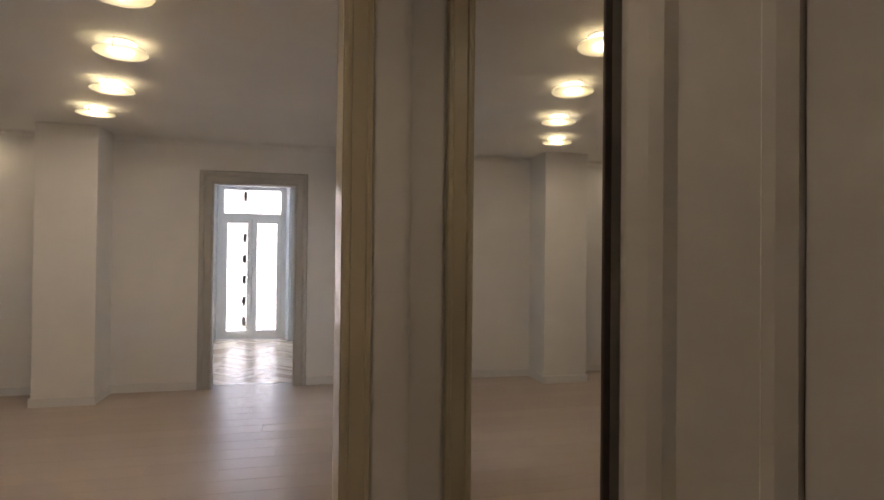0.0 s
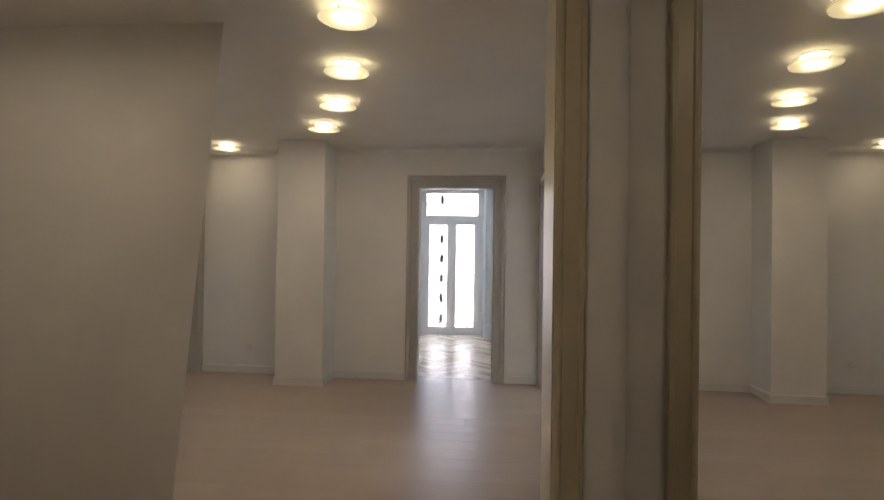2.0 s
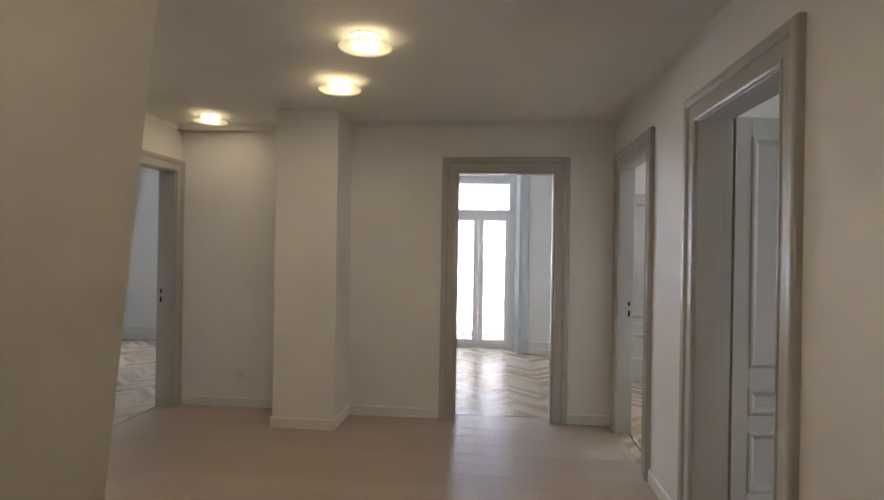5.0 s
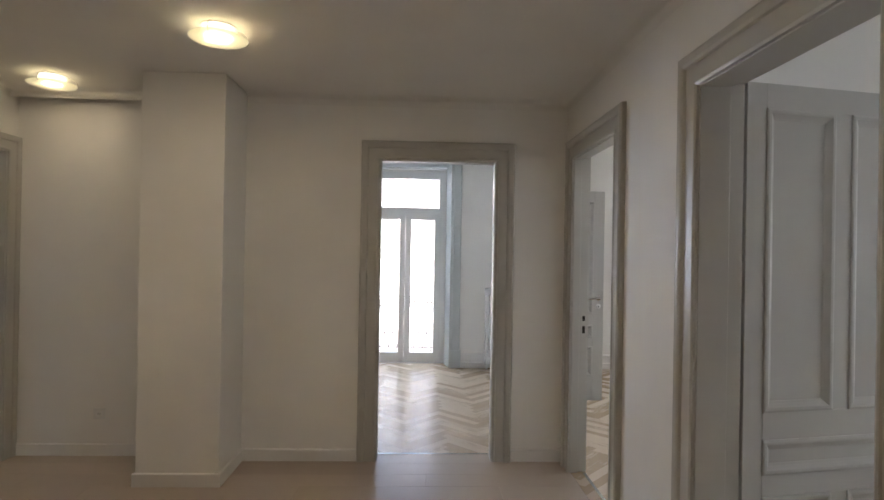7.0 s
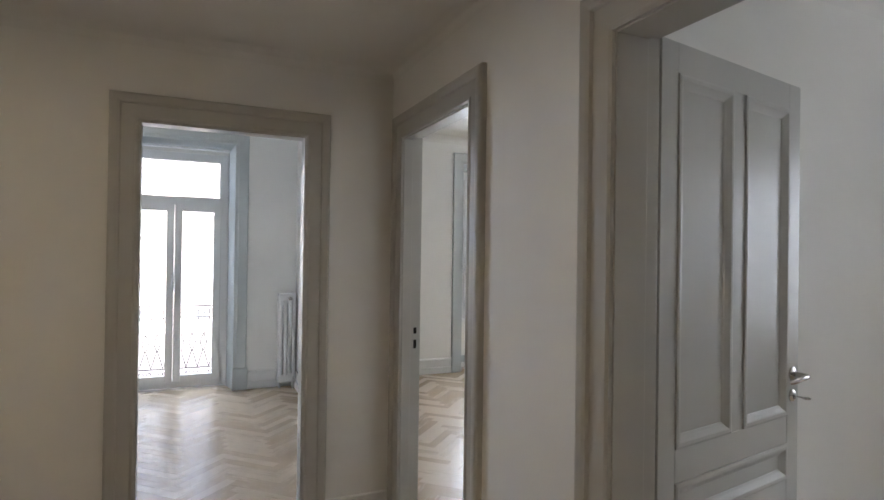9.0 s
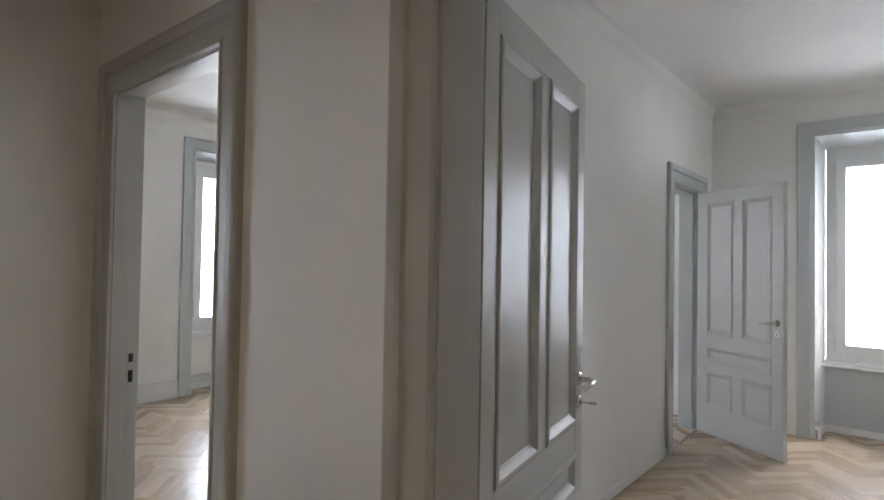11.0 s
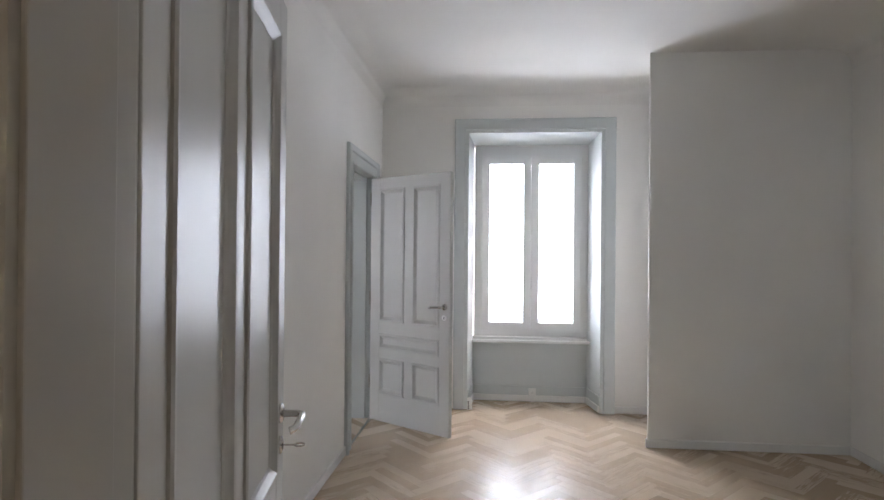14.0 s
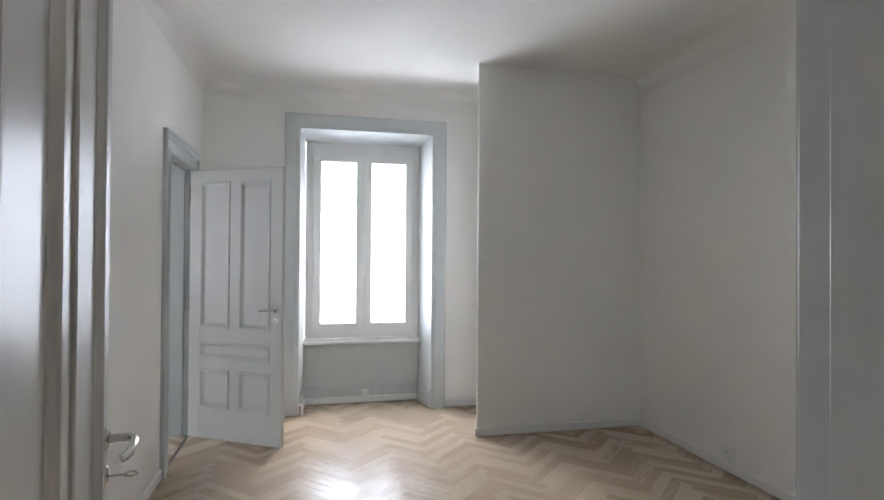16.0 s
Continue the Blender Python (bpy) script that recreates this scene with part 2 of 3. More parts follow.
def casing(bm, u0, u1, top, place, scale=1.0, profile=None, floor=0.0, proud=1.0):
    """Moulded surround on three sides of an opening; place(u, z, w) gives a point, w out of the wall."""
    loops = []
    for d, w in profile or CASING:
        d, w = d * scale, w * proud
        loops.append([bm.verts.new(place(u, z, w)) for u, z in ((u0 - d, floor), (u0 - d, top + d), (u1 + d, top + d), (u1 + d, floor))])
    n = len(loops)
    for k in range(n):
        a, b = loops[k], loops[(k + 1) % n]
        for s in range(3):
            bm.faces.new((a[s], a[s + 1], b[s + 1], b[s]))
    bm.faces.new([lp[0] for lp in loops])
    bm.faces.new([lp[3] for lp in loops][::-1])
    return bm


def door_frame(name, axis, face, back, u0, u1, top, label, mat=None, widths=(1.0, 1.0), back_proud=1.0):
    """Lined doorway through a wall whose faces lie at face and back; casings on both faces, jambs between."""
    mat = mat or TRIM
    mid = (u0 + u1) / 2
    base = empty(name, pose(face, mid, 0) if axis == "x" else pose(mid, face, 0))
    inv = base.matrix_basis.inverted()
    sign = 1 if back > face else -1

    def placer(origin, out):
        def place(u, z, w):
            p = origin + out * w
            return inv @ Vector((p, u, z) if axis == "x" else (u, p, z))
        return place
    part("casing", casing(bmesh.new(), u0, u1, top, placer(face, -sign), widths[0]), mat, base)
    part("casing", casing(bmesh.new(), u0 - 0.014, u1 + 0.014, top + 0.014, placer(back, sign), widths[1], proud=back_proud), mat, base)

    def slab(nm, ua, ub, za, zb, fa, fb, label2=""):
        lo, hi = min(fa, fb), max(fa, fb)
        bm = boxes((lo, hi, ua, ub, za, zb, 0.002) if axis == "x" else (ua, ub, lo, hi, za, zb, 0.002))
        bm.transform(inv)
        part(nm, bm, mat if nm != "threshold" else STEEL, base, label2)
    a, c, b = face - sign * 0.004, back - sign * 0.055, back + sign * 0.004
    slab("jamb", u0 - 0.03, u0 + 0.006, 0, top + 0.006, a, c)
    slab("jamb", u1 - 0.006, u1 + 0.03, 0, top + 0.006, a, c)
    slab("head_jamb", u0 + 0.006, u1 - 0.006, top - 0.006, top + 0.03, a, c)
    slab("rebate", u0 - 0.03, u0 - 0.012, 0, top + 0.012, c, b)
    slab("rebate", u1 + 0.012, u1 + 0.03, 0, top + 0.012, c, b)
    slab("head_rebate", u0 - 0.03, u1 + 0.03, top + 0.012, top + 0.03, c, b)
    sill = back + sign * 0.002
    slab("threshold", u0 + 0.006, u1 - 0.006, 0.0005, 0.003, sill - sign * 0.022, sill)
    tagged(base, label, "door frame", kind="structure")
    return base


def lever(parent, m, flip=1, key=False, high=0.085):
    """Lever handle on a round rose with a keyhole rose below; m: x along the door towards the hinge, y out of the door."""
    bm = bmesh.new()
    lathe(bm, [(0.0005, 0), (0.026, 0), (0.026, 0.006), (0.022, 0.009), (0.0005, 0.009)], m @ pose(0, 0, 0, -90), 28)
    handle = smooth(part("handle", bm, STEEL, parent, "brushed steel lever handle on a round rose"))
    bm = bmesh.new()
    pts = [(0, 0.006, 0), (0, 0.036, 0), (0.003, 0.052, 0), (0.012, 0.061, 0), (0.03, 0.064, 0), (0.075, 0.064, -0.002), (0.098, 0.062, -0.006), (0.110, 0.055, -0.010), (0.113, 0.047, -0.012)]
    tube(bm, [m @ Vector((flip * x, y, z)) for x, y, z in pts], 0.0095, 12)
    smooth(part("lever", bm, STEEL, handle), 60)
    bm = bmesh.new()
    lathe(bm, [(0.0005, 0), (0.024, 0), (0.024, 0.005), (0.020, 0.008), (0.0005, 0.008)], m @ pose(0, 0, -high, -90), 28)
    rose = smooth(part("keyhole_rose", bm, STEEL if key else PLASTIC, parent))
    bm = bmesh.new()
    box(bm, -0.003, 0.003, 0.0075, 0.009, -high - 0.010, -high + 0.004)
    bm.transform(m)
    part("keyhole", bm, DARK, rose)
    if key:
        bm = bmesh.new()
        tube(bm, [m @ Vector((0, y, -high)) for y in (0.006, 0.03, 0.042)], 0.0028, 8)
        ring = [m @ Vector((0.0135 * math.cos(t), 0.0545 + 0.0125 * math.sin(t), -high)) for t in (2 * math.pi * k / 20 for k in range(20))]
        tube(bm, ring, 0.0026, 8, True)
        smooth(part("key", bm, STEEL, rose, "steel key with a round bow"), 60)


def raised_panel(x0, x1, z0, z1, y_mid, half):
    """Fielded panel: flat field with bevelled margin on both faces."""
    bm = bmesh.new()
    for s in (-1, 1):
        o = [bm.verts.new((x, y_mid + s * half * 0.35, z)) for x, z in ((x0, z0), (x1, z0), (x1, z1), (x0, z1))]
        i = [bm.verts.new((x, y_mid + s * half, z)) for x, z in ((x0 + 0.022, z0 + 0.022), (x1 - 0.022, z0 + 0.022), (x1 - 0.022, z1 - 0.022), (x0 + 0.022, z1 - 0.022))]
        for k in range(4):
            bm.faces.new((o[k], o[(k + 1) % 4], i[(k + 1) % 4], i[k]))
        bm.faces.new(i)
    return bm


def panel_moulding(x0, x1, z0, z1, y0, out):
    """Moulded bead round a panel, from the door face inwards."""
    prof = [(0.0, 0.0), (0.0, 0.004), (0.008, 0.007), (0.018, 0.006), (0.024, 0.001), (0.034, -0.006), (0.042, -0.010), (0.044, -0.014), (0.0, -0.014)]
    bm = bmesh.new()
    loops = []
    for d, w in prof:
        loops.append([bm.verts.new((x, y0 + out * w, z)) for x, z in ((x0 + d, z0 + d), (x1 - d, z0 + d), (x1 - d, z1 - d), (x0 + d, z1 - d))])
    n = len(loops)
    for k in range(n):
        a, b = loops[k], loops[(k + 1) % n]
        for s in range(4):
            bm.faces.new((a[s], a[(s + 1) % 4], b[(s + 1) % 4], b[s]))
    return bm


def door_leaf(m, label, width=0.885, high=2.19, key=False, flip=1, entry=False, thick=0.042, st=0.105, mid=0.09):
    """Panelled door: two tall panels, one lying panel, two low panels. Local x from hinge to lock edge, y through the door."""
    d = empty("door", m)
    k = high / 2.15
    zs = [0.0, 0.25 * k, 0.56 * k, 0.643 * k, 0.778 * k, 0.884 * k, 2.053 * k, high]
    h = thick / 2
    c0, c1 = width / 2 - mid / 2, width / 2 + mid / 2
    b = 0.0025
    part("stile", boxes((0, st, -h, h, 0.004, high, b)), DOOR, d)
    part("stile", boxes((width - st, width, -h, h, 0.004, high, b)), DOOR, d)
    for lo, hi in ((0.004, zs[1]), (zs[2], zs[3]), (zs[4], zs[5]), (zs[6], zs[7])):
        part("rail", boxes((st, width - st, -h + 0.0006, h - 0.0006, lo, hi, 0.0012)), DOOR, d)
    part("muntin", boxes((c0, c1, -h + 0.0012, h - 0.0012, zs[1], zs[2], 0.0012)), DOOR, d)
    part("muntin", boxes((c0, c1, -h + 0.0012, h - 0.0012, zs[5], zs[6], 0.0012)), DOOR, d)
    cells = [(st, c0, zs[5], zs[6]), (c1, width - st, zs[5], zs[6]), (st, width - st, zs[3], zs[4]), (st, c0, zs[1], zs[2]), (c1, width - st, zs[1], zs[2])]
    for x0, x1, z0, z1 in cells:
        pan = part("panel", raised_panel(x0, x1, z0, z1, 0, 0.010), DOOR, d)
        for out in (-1, 1):
            part("moulding", panel_moulding(x0, x1, z0, z1, out * h, out), DOOR, pan)
    zh = 1.05 if not entry else 0.985
    for out in (-1, 1):
        mm = pose(width - 0.052, out * h, zh) @ (Matrix() if out > 0 else Matrix.Diagonal((1, -1, 1, 1)))
        lever(d, mm, -1, key and out < 0)
    if entry:
        bm = bmesh.new()
        lathe(bm, [(0.0005, 0), (0.024, 0), (0.024, 0.008), (0.016, 0.012), (0.016, 0.026), (0.0005, 0.028)], pose(width - 0.052, -h, 1.175, 90), 24)
        smooth(part("lock_cylinder", bm, STEEL, d, "round steel cylinder lock"))
    for z in (0.28, 1.02, 1.9):
        bm = bmesh.new()
        lathe(bm, [(0.0005, 0), (0.007, 0), (0.007, 0.12), (0.0005, 0.12)], pose(-0.006, -h - 0.002 if flip < 0 else h + 0.002, z), 12)
        smooth(part("hinge", bm, TRIM, d))
    tagged(d, label, "door")
    return d


def slab_floor(name, x0, x1, y0, y1):
    ob = solo(name, boxes((x0, x1, y0, y1, -0.12, -0.012)), SUB)
    return tagged(ob, "subfloor under the wooden flooring", "floor", kind="structure")


def socket(m, label, wide=0.08, high=0.08, mat=None, pigtail=False):
    """Wall socket plate; local y out of the wall, z up."""
    s = empty("wall_socket", m)
    part("plate", boxes((-wide / 2, wide / 2, 0, 0.011, -high / 2, high / 2, 0.003)), mat or PLASTIC, s)
    bm = bmesh.new()
    lathe(bm, [(0.0005, 0.0112), (0.019, 0.0112), (0.021, 0.0135), (0.0225, 0.0112), (0.0225, 0.006)], pose(0, 0, 0, -90), 24)
    smooth(part("insert", bm, PLASTIC, s))
    for x in (-0.008, 0.0, 0.008):
        bm = bmesh.new()
        lathe(bm, [(0.0005, 0.0114), (0.0023, 0.0114), (0.0023, 0.0136), (0.0005, 0.0136)], pose(x, 0, 0.003 if x == 0 else 0, -90), 10)
        part("pin_hole", bm, DARK, s)
    if pigtail:
        part("cable_duct", boxes((-0.02, 0.02, 0, 0.012, -high / 2 - 0.045, -high / 2 - 0.0005, 0.002)), PLASTIC, s)
    return tagged(s, label, "socket")


# ---- large structure ----
HALL_H, ROOM_H = 2.60, 3.06
WF, WB = 0.645, 0.75          # hall side and room side of the long partition
FY, FB = 6.72, 6.87           # hall side and room side of the end wall
RN, RNB = 5.44, 5.60          # wall between the two rooms with the panelled door
RE, RS = 5.60, 1.675          # window wall and back wall of the room

DOOR_T = 2.15
WD = 0.815                    # room side of the thicker stretch round the near door
wall("wall_right", "x", WF, WD, -0.8, 5.52, ROOM_H, [(3.89, 4.805, 0, DOOR_T + 0.03)])
wall("wall_right_far", "x", WF, WB, 5.52, FB, ROOM_H, [(5.655, 6.545, 0, DOOR_T + 0.038)])
wall("wall_end", "y", FY, FB, -2.0, WF, ROOM_H, [(-0.730, 0.158, 0, DOOR_T + 0.03)])
wall("wall_end_left", "y", 6.81, 6.95, -3.285, -2.0, ROOM_H)
wall("wall_left", "x", -3.435, -3.285, 3.30, 10.15, ROOM_H, [(5.80, 6.73, 0, DOOR_T + 0.03)])
wall("wall_entry_back", "y", -0.95, -0.8, -2.8, WB, ROOM_H)
wall("wall_entry_left", "x", -2.95, -2.8, -0.8, 3.30, ROOM_H)
wall("wall_stub", "y", 2.46, 2.85, 0.366, WF, ROOM_H)
bm = bmesh.new()
prism(bm, [(-3.435, 0), (-1.51, 0), (-1.51 + 0.0945 * HALL_H, HALL_H), (-3.435, HALL_H)], "y", 3.27, 3.35)
for v in bm.verts:
    if v.co.y > 3.3 and v.co.x > -3.0:
        v.co.x -= 0.11
tagged(solo("wall_slanted", bm, WALL), "white plaster partition with a slightly leaning end edge", "wall", kind="structure")
bm = boxes((-2.166, -1.650, 6.275, 6.815, 0, HALL_H, 0.004))
tagged(solo("wall_pillar", bm, WALL), "white plastered boxed chimney pillar", "pillar", kind="structure")
tagged(solo("ceiling", boxes((-3.435, WB, -0.95, FY + 0.1, HALL_H, HALL_H + 0.12)), CEIL), "white plaster hall ceiling", "ceiling", kind="structure")

wall("wall_room_north", "y", RN, RNB, WB, RE, ROOM_H, [(4.38, 5.208, 0, 2.18)])
wall("wall_room_south", "y", RS - 0.15, RS, WB, RE, ROOM_H)
wall("wall_room_east", "x", RE, 5.94, RS, RN, ROOM_H, [(3.35, 4.597, 0, 2.645)])
wall("wall_facade_east", "x", 5.94, 6.12, RS, 10.3, ROOM_H, [(3.417, 4.556, 0.655, 2.585)])
bm = bmesh.new()
prism(bm, [(4.678, RS), (RE, RS), (RE, 2.76), (4.698, 3.156), (4.683, 3.158), (4.678, 3.152)], "z", 0, ROOM_H)
tagged(solo("wall_chimney", bm, WALL), "white plastered chimney breast with a splayed side", "wall", kind="structure")
tagged(solo("ceiling_room", boxes((WB, 6.12, RS - 0.15, RN + 0.1, ROOM_H, ROOM_H + 0.12)), CEIL), "white plaster room ceiling", "ceiling", kind="structure")
cove("trim_room_cove", WB, RE, RS, RN, ROOM_H, 0.16)
cove("trim_hall_cove", -3.285, WF, -0.8, FY, HALL_H, 0.07)

FAC, FRM = 9.98, 10.22        # inner face of the street wall, plane of its windows
wall("wall_street", "y", FAC, FRM, -3.285, RE, ROOM_H, [(-2.62, -1.58, 0.66, 2.6), (-1.217, -0.010, 0, 2.66), (2.73, 4.06, 0, 2.66)])
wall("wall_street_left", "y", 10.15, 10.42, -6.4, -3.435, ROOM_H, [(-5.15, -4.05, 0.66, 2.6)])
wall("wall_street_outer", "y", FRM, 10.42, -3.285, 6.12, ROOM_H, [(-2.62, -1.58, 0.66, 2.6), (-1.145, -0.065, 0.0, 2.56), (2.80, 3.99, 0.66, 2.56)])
wall("wall_rooms_between", "x", WF, WB, FB, FAC, ROOM_H, [(7.49, 8.40, 0, 2.18)])
wall("wall_balcony_room_left", "x", -2.95, -2.8, FB, FAC, ROOM_H)
wall("wall_corner_room_east", "x", RE, 5.94, RNB, FAC, ROOM_H)
tagged(solo("ceiling_balcony_room", boxes((-3.285, WB, FB, 10.42, ROOM_H, ROOM_H + 0.12)), CEIL), "white plaster ceiling", "ceiling", kind="structure")
tagged(solo("ceiling_corner_room", boxes((WB, 6.12, RNB - 0.06, 10.42, ROOM_H, ROOM_H + 0.12)), CEIL), "white plaster ceiling", "ceiling", kind="structure")
cove("trim_corner_room_cove", WB, RE, RNB, FAC, ROOM_H, 0.16)
wall("wall_left_room_west", "x", -6.40, -6.25, 3.0, 10.15, ROOM_H)
wall("wall_left_room_south", "y", 2.85, 3.0, -6.4, -3.435, ROOM_H)
tagged(solo("ceiling_left_room", boxes((-6.4, -3.285, 2.85, 10.42, ROOM_H, ROOM_H + 0.12)), CEIL), "white plaster ceiling", "ceiling", kind="structure")

floor_hall = slab_floor("floor", -3.435, WB, -0.95, FB)
floor_room = slab_floor("floor_room", WB, 5.94, RS - 0.15, RNB)
floor_balcony = slab_floor("floor_balcony_room", -3.285, WB, FB, 10.42)
floor_corner = slab_floor("floor_corner_room", WB, 6.12, RNB, 10.42)
floor_left = slab_floor("floor_left_room", -6.4, -3.435, 2.85, 10.42)

# doorways
door_frame("door_1", "y", FY, FB, -0.700, 0.128, DOOR_T, "grey gloss-painted moulded door surround in the white wall")
door_frame("door_2", "x", WF, WB, 5.685, 6.515, DOOR_T + 0.008, "grey gloss-painted moulded door surround in the white wall", back_proud=0.6)
door_frame("door_3", "x", WF, WD, 3.92, 4.775, DOOR_T, "grey gloss-painted moulded door surround in the white wall", back_proud=0.5)
door_frame("door_4", "x", -3.285, -3.435, 5.83, 6.700, DOOR_T, "grey gloss-painted moulded door surround in the white wall", widths=(0.82, 0.9))
door_frame("door_5", "y", RNB, RN, 4.41, 5.178, 2.15, "grey painted door surround between two rooms", STONE, widths=(0.9, 1.05))
door_frame("door_6", "x", WF, WB, 7.52, 8.37, 2.15, "grey painted door surround between two rooms", STONE)


def strike(m):
    """Lock plate let into a jamb, near-black blocks for its shaded slots; local y out of the jamb."""
    s = empty("strike_plate", m)
    part("slot", boxes((-0.009, 0.009, 0, 0.003, -0.075, -0.025)), DARK, s)
    part("slot", boxes((-0.009, 0.009, 0, 0.003, 0.01, 0.045)), DARK, s)
    part("plate", boxes((-0.012, 0.012, 0, 0.0015, -0.10, 0.07)), TRIM, s)
    tagged(s, "grey lock strike plate in the jamb, slots coloured as dark holes", "strike plate")


strike(pose(0.728, 6.527, 1.03, 0, 0, 180))
strike(pose(-3.412, 6.712, 1.03, 0, 0, 180))

# baseboards of the hall
skirting("y", FY, -1, [(-1.650, -0.838), (0.266, WF)])
skirting("y", 6.81, -1, [(-3.285, -2.166)])
skirting("y", 6.275, -1, [(-2.180, -1.636)])
skirting("x", -1.650, 1, [(6.275, FY)])
skirting("x", -2.166, -1, [(6.275, 6.81)])
skirting("x", WF, -1, [(2.85, 3.783), (4.922, 5.538)])

# baseboards of the room
skirting("y", RN, -1, [(WB, 4.25), (5.335, RE)], 0.07, low=0.007)
skirting("x", RE, -1, [(2.79, 3.212)], 0.07, low=0.007)
skirting("x", 4.678, -1, [(RS, 3.170)], 0.07, low=0.007)
skirting("y", RS, 1, [(WB, 4.664)], 0.07, low=0.007)
bm = bmesh.new()
prism(bm, [(4.666, 3.160), (4.670, 3.176), (RE - 0.014, 2.782), (RE - 0.014, 2.764)], "z", 0.007, 0.07)
tagged(solo("baseboard", bm, SKIRT), "white painted wooden baseboard along the wall", "baseboard", kind="structure")
# tall capped baseboards of the street rooms
skirting("y", FAC, -1, [(0.130, 0.44), (-2.8, -1.355), (WB, 2.60), (4.19, RE)], 0.19, 0.014, SKIRT, True)
skirting("x", WF, -1, [(FB, 7.38), (8.51, FAC)], 0.19, 0.014, SKIRT, True)
skirting("x", WB, 1, [(8.51, FAC)], 0.19, 0.014, SKIRT, True)
skirting("x", RE, -1, [(RNB, FAC)], 0.19, 0.014, SKIRT, True)
skirting("y", RNB, 1, [(5.32, RE), (WB, 4.27)], 0.19, 0.014, SKIRT, True)
skirting("y", 10.15, -1, [(-6.25, -3.435)], 0.19, 0.014, SKIRT, True)
skirting("x", -6.25, 1, [(3.0, 10.15)], 0.19, 0.014, SKIRT, True)

# ---- windows ----


def window(name, m, label, wide, z0, z1, rails=(), sashes=2, mid=0.036, rim=0.085, sash=0.075, knob=True, mat=None):
    """Casement window. Local x along the wall, y into the room, z up; its plane at y = 0, centred on x."""
    mat = mat or WHITE
    w = empty(name, m)
    h = wide / 2

    def ring(nm, x0, x1, a, b, t, y0, y1, parent):
        bm = boxes((x0, x0 + t, y0, y1, a, b, 0.004), (x1 - t, x1, y0, y1, a, b, 0.004),
                   (x0 + t - 0.002, x1 - t + 0.002, y0 + 0.001, y1 - 0.001, a + 0.001, a + t), (x0 + t - 0.002, x1 - t + 0.002, y0 + 0.001, y1 - 0.001, b - t, b - 0.001))
        return part(nm, bm, mat, parent)
    ring("window_frame", -h, h, z0, z1, rim, -0.04, 0.03, w)
    cells = rails or [(z0 + rim - 0.012, z1 - rim + 0.012, sashes)]
    for a, b, n in cells:
        step = (wide - 2 * rim + 0.024) / n
        for k in range(n):
            x0 = -h + rim - 0.012 + k * step
            if n == 1:
                t = 0.02
            else:
                t = sash
            s = ring("sash", x0 + 0.002, x0 + step - 0.002, a, b, t, -0.03, 0.048 if n > 1 else 0.035, w)
            bm = boxes((x0 + t - 0.004, x0 + step - t + 0.004, -0.008, -0.002, a + t - 0.004, b - t + 0.004))
            pane = part("pane", bm, GLASS, s)
            pane.visible_shadow = False
    if z1 - rim - cells[-1][1] > 0.004:
        part("head_rail", boxes((-h + rim, h - rim, -0.04, 0.028, cells[-1][1] - 0.002, z1 - rim + 0.002, 0.003)), mat, w)
    for a, b in [(c[1], d[0]) for c, d in zip(cells, cells[1:])]:
        part("transom", boxes((-h + rim, h - rim, -0.04, 0.03, a - 0.002, b + 0.002, 0.003)), mat, w)
    if knob:
        bm = boxes((-0.014, 0.014, 0.048, 0.058, 1.06, 1.19, 0.004))
        grip = part("handle", bm, PLASTIC, w, "white plastic window handle")
        bm = bmesh.new()
        tube(bm, [(0, 0.055, 1.15), (0, 0.085, 1.15), (0.0, 0.092, 1.16), (0, 0.092, 1.265)], 0.008, 10)
        smooth(part("lever", bm, ENAMEL, grip), 60)
    for x in (-h + rim - 0.02, h - rim + 0.02):
        for z in (cells[0][0] + 0.06, cells[0][1] - 0.06):
            bm = bmesh.new()
            lathe(bm, [(0.0005, -0.04), (0.007, -0.04), (0.007, 0.04), (0.0005, 0.04)], pose(x, 0.052, z), 10)
            part("hinge", bm, PLASTIC, w)
    return tagged(w, label, "window", kind="structure")


WCAS = [(0.0, 0.0), (0.0, 0.020), (0.030, 0.022), (0.036, 0.028), (0.128, 0.030), (0.135, 0.024), (0.135, 0.0)]


def niche(name, axis, face, plane, u0, u1, top, v0, v1, low, sill_z, out, label):
    """Splayed window niche with surround, reveals, parapet panel, sill and low mouldings. out: side of the room."""
    n = empty(name, pose(face, (u0 + u1) / 2, 0) if axis == "x" else pose((u0 + u1) / 2, face, 0))
    inv = n.matrix_basis.inverted()

    def pt(u, z, p):
        return Vector((p, u, z) if axis == "x" else (u, p, z))
    part("casing", casing(bmesh.new(), u0, u1, top, lambda u, z, w: inv @ pt(u, z, face + out * w), 1.0, WCAS), STONE, n)
    for ua, va in ((u0, v0), (u1, v1)):
        bm = bmesh.new()
        ptsl = [bm.verts.new(inv @ pt(u, 0, p)) for u, p in ((ua, face + out * 0.004), (va, plane), (ua, plane))]
        ptsh = [bm.verts.new(inv @ pt(u, top, p)) for u, p in ((ua, face + out * 0.004), (va, plane), (ua, plane))]
        for k in range(3):
            bm.faces.new((ptsl[k], ptsl[(k + 1) % 3], ptsh[(k + 1) % 3], ptsh[k]))
        bm.faces.new(ptsl)
        bm.faces.new(ptsh)
        part("reveal", bm, STONE, n)
    bm = bmesh.new()
    a = [bm.verts.new(inv @ pt(u, z, p)) for u, z, p in ((u0 + 0.001, top, face), (u1 - 0.001, top, face), (v1, top - 0.055, plane), (v0, top - 0.055, plane), (v0, top, plane), (v1, top, plane))]
    bm.faces.new((a[0], a[1], a[2], a[3]))
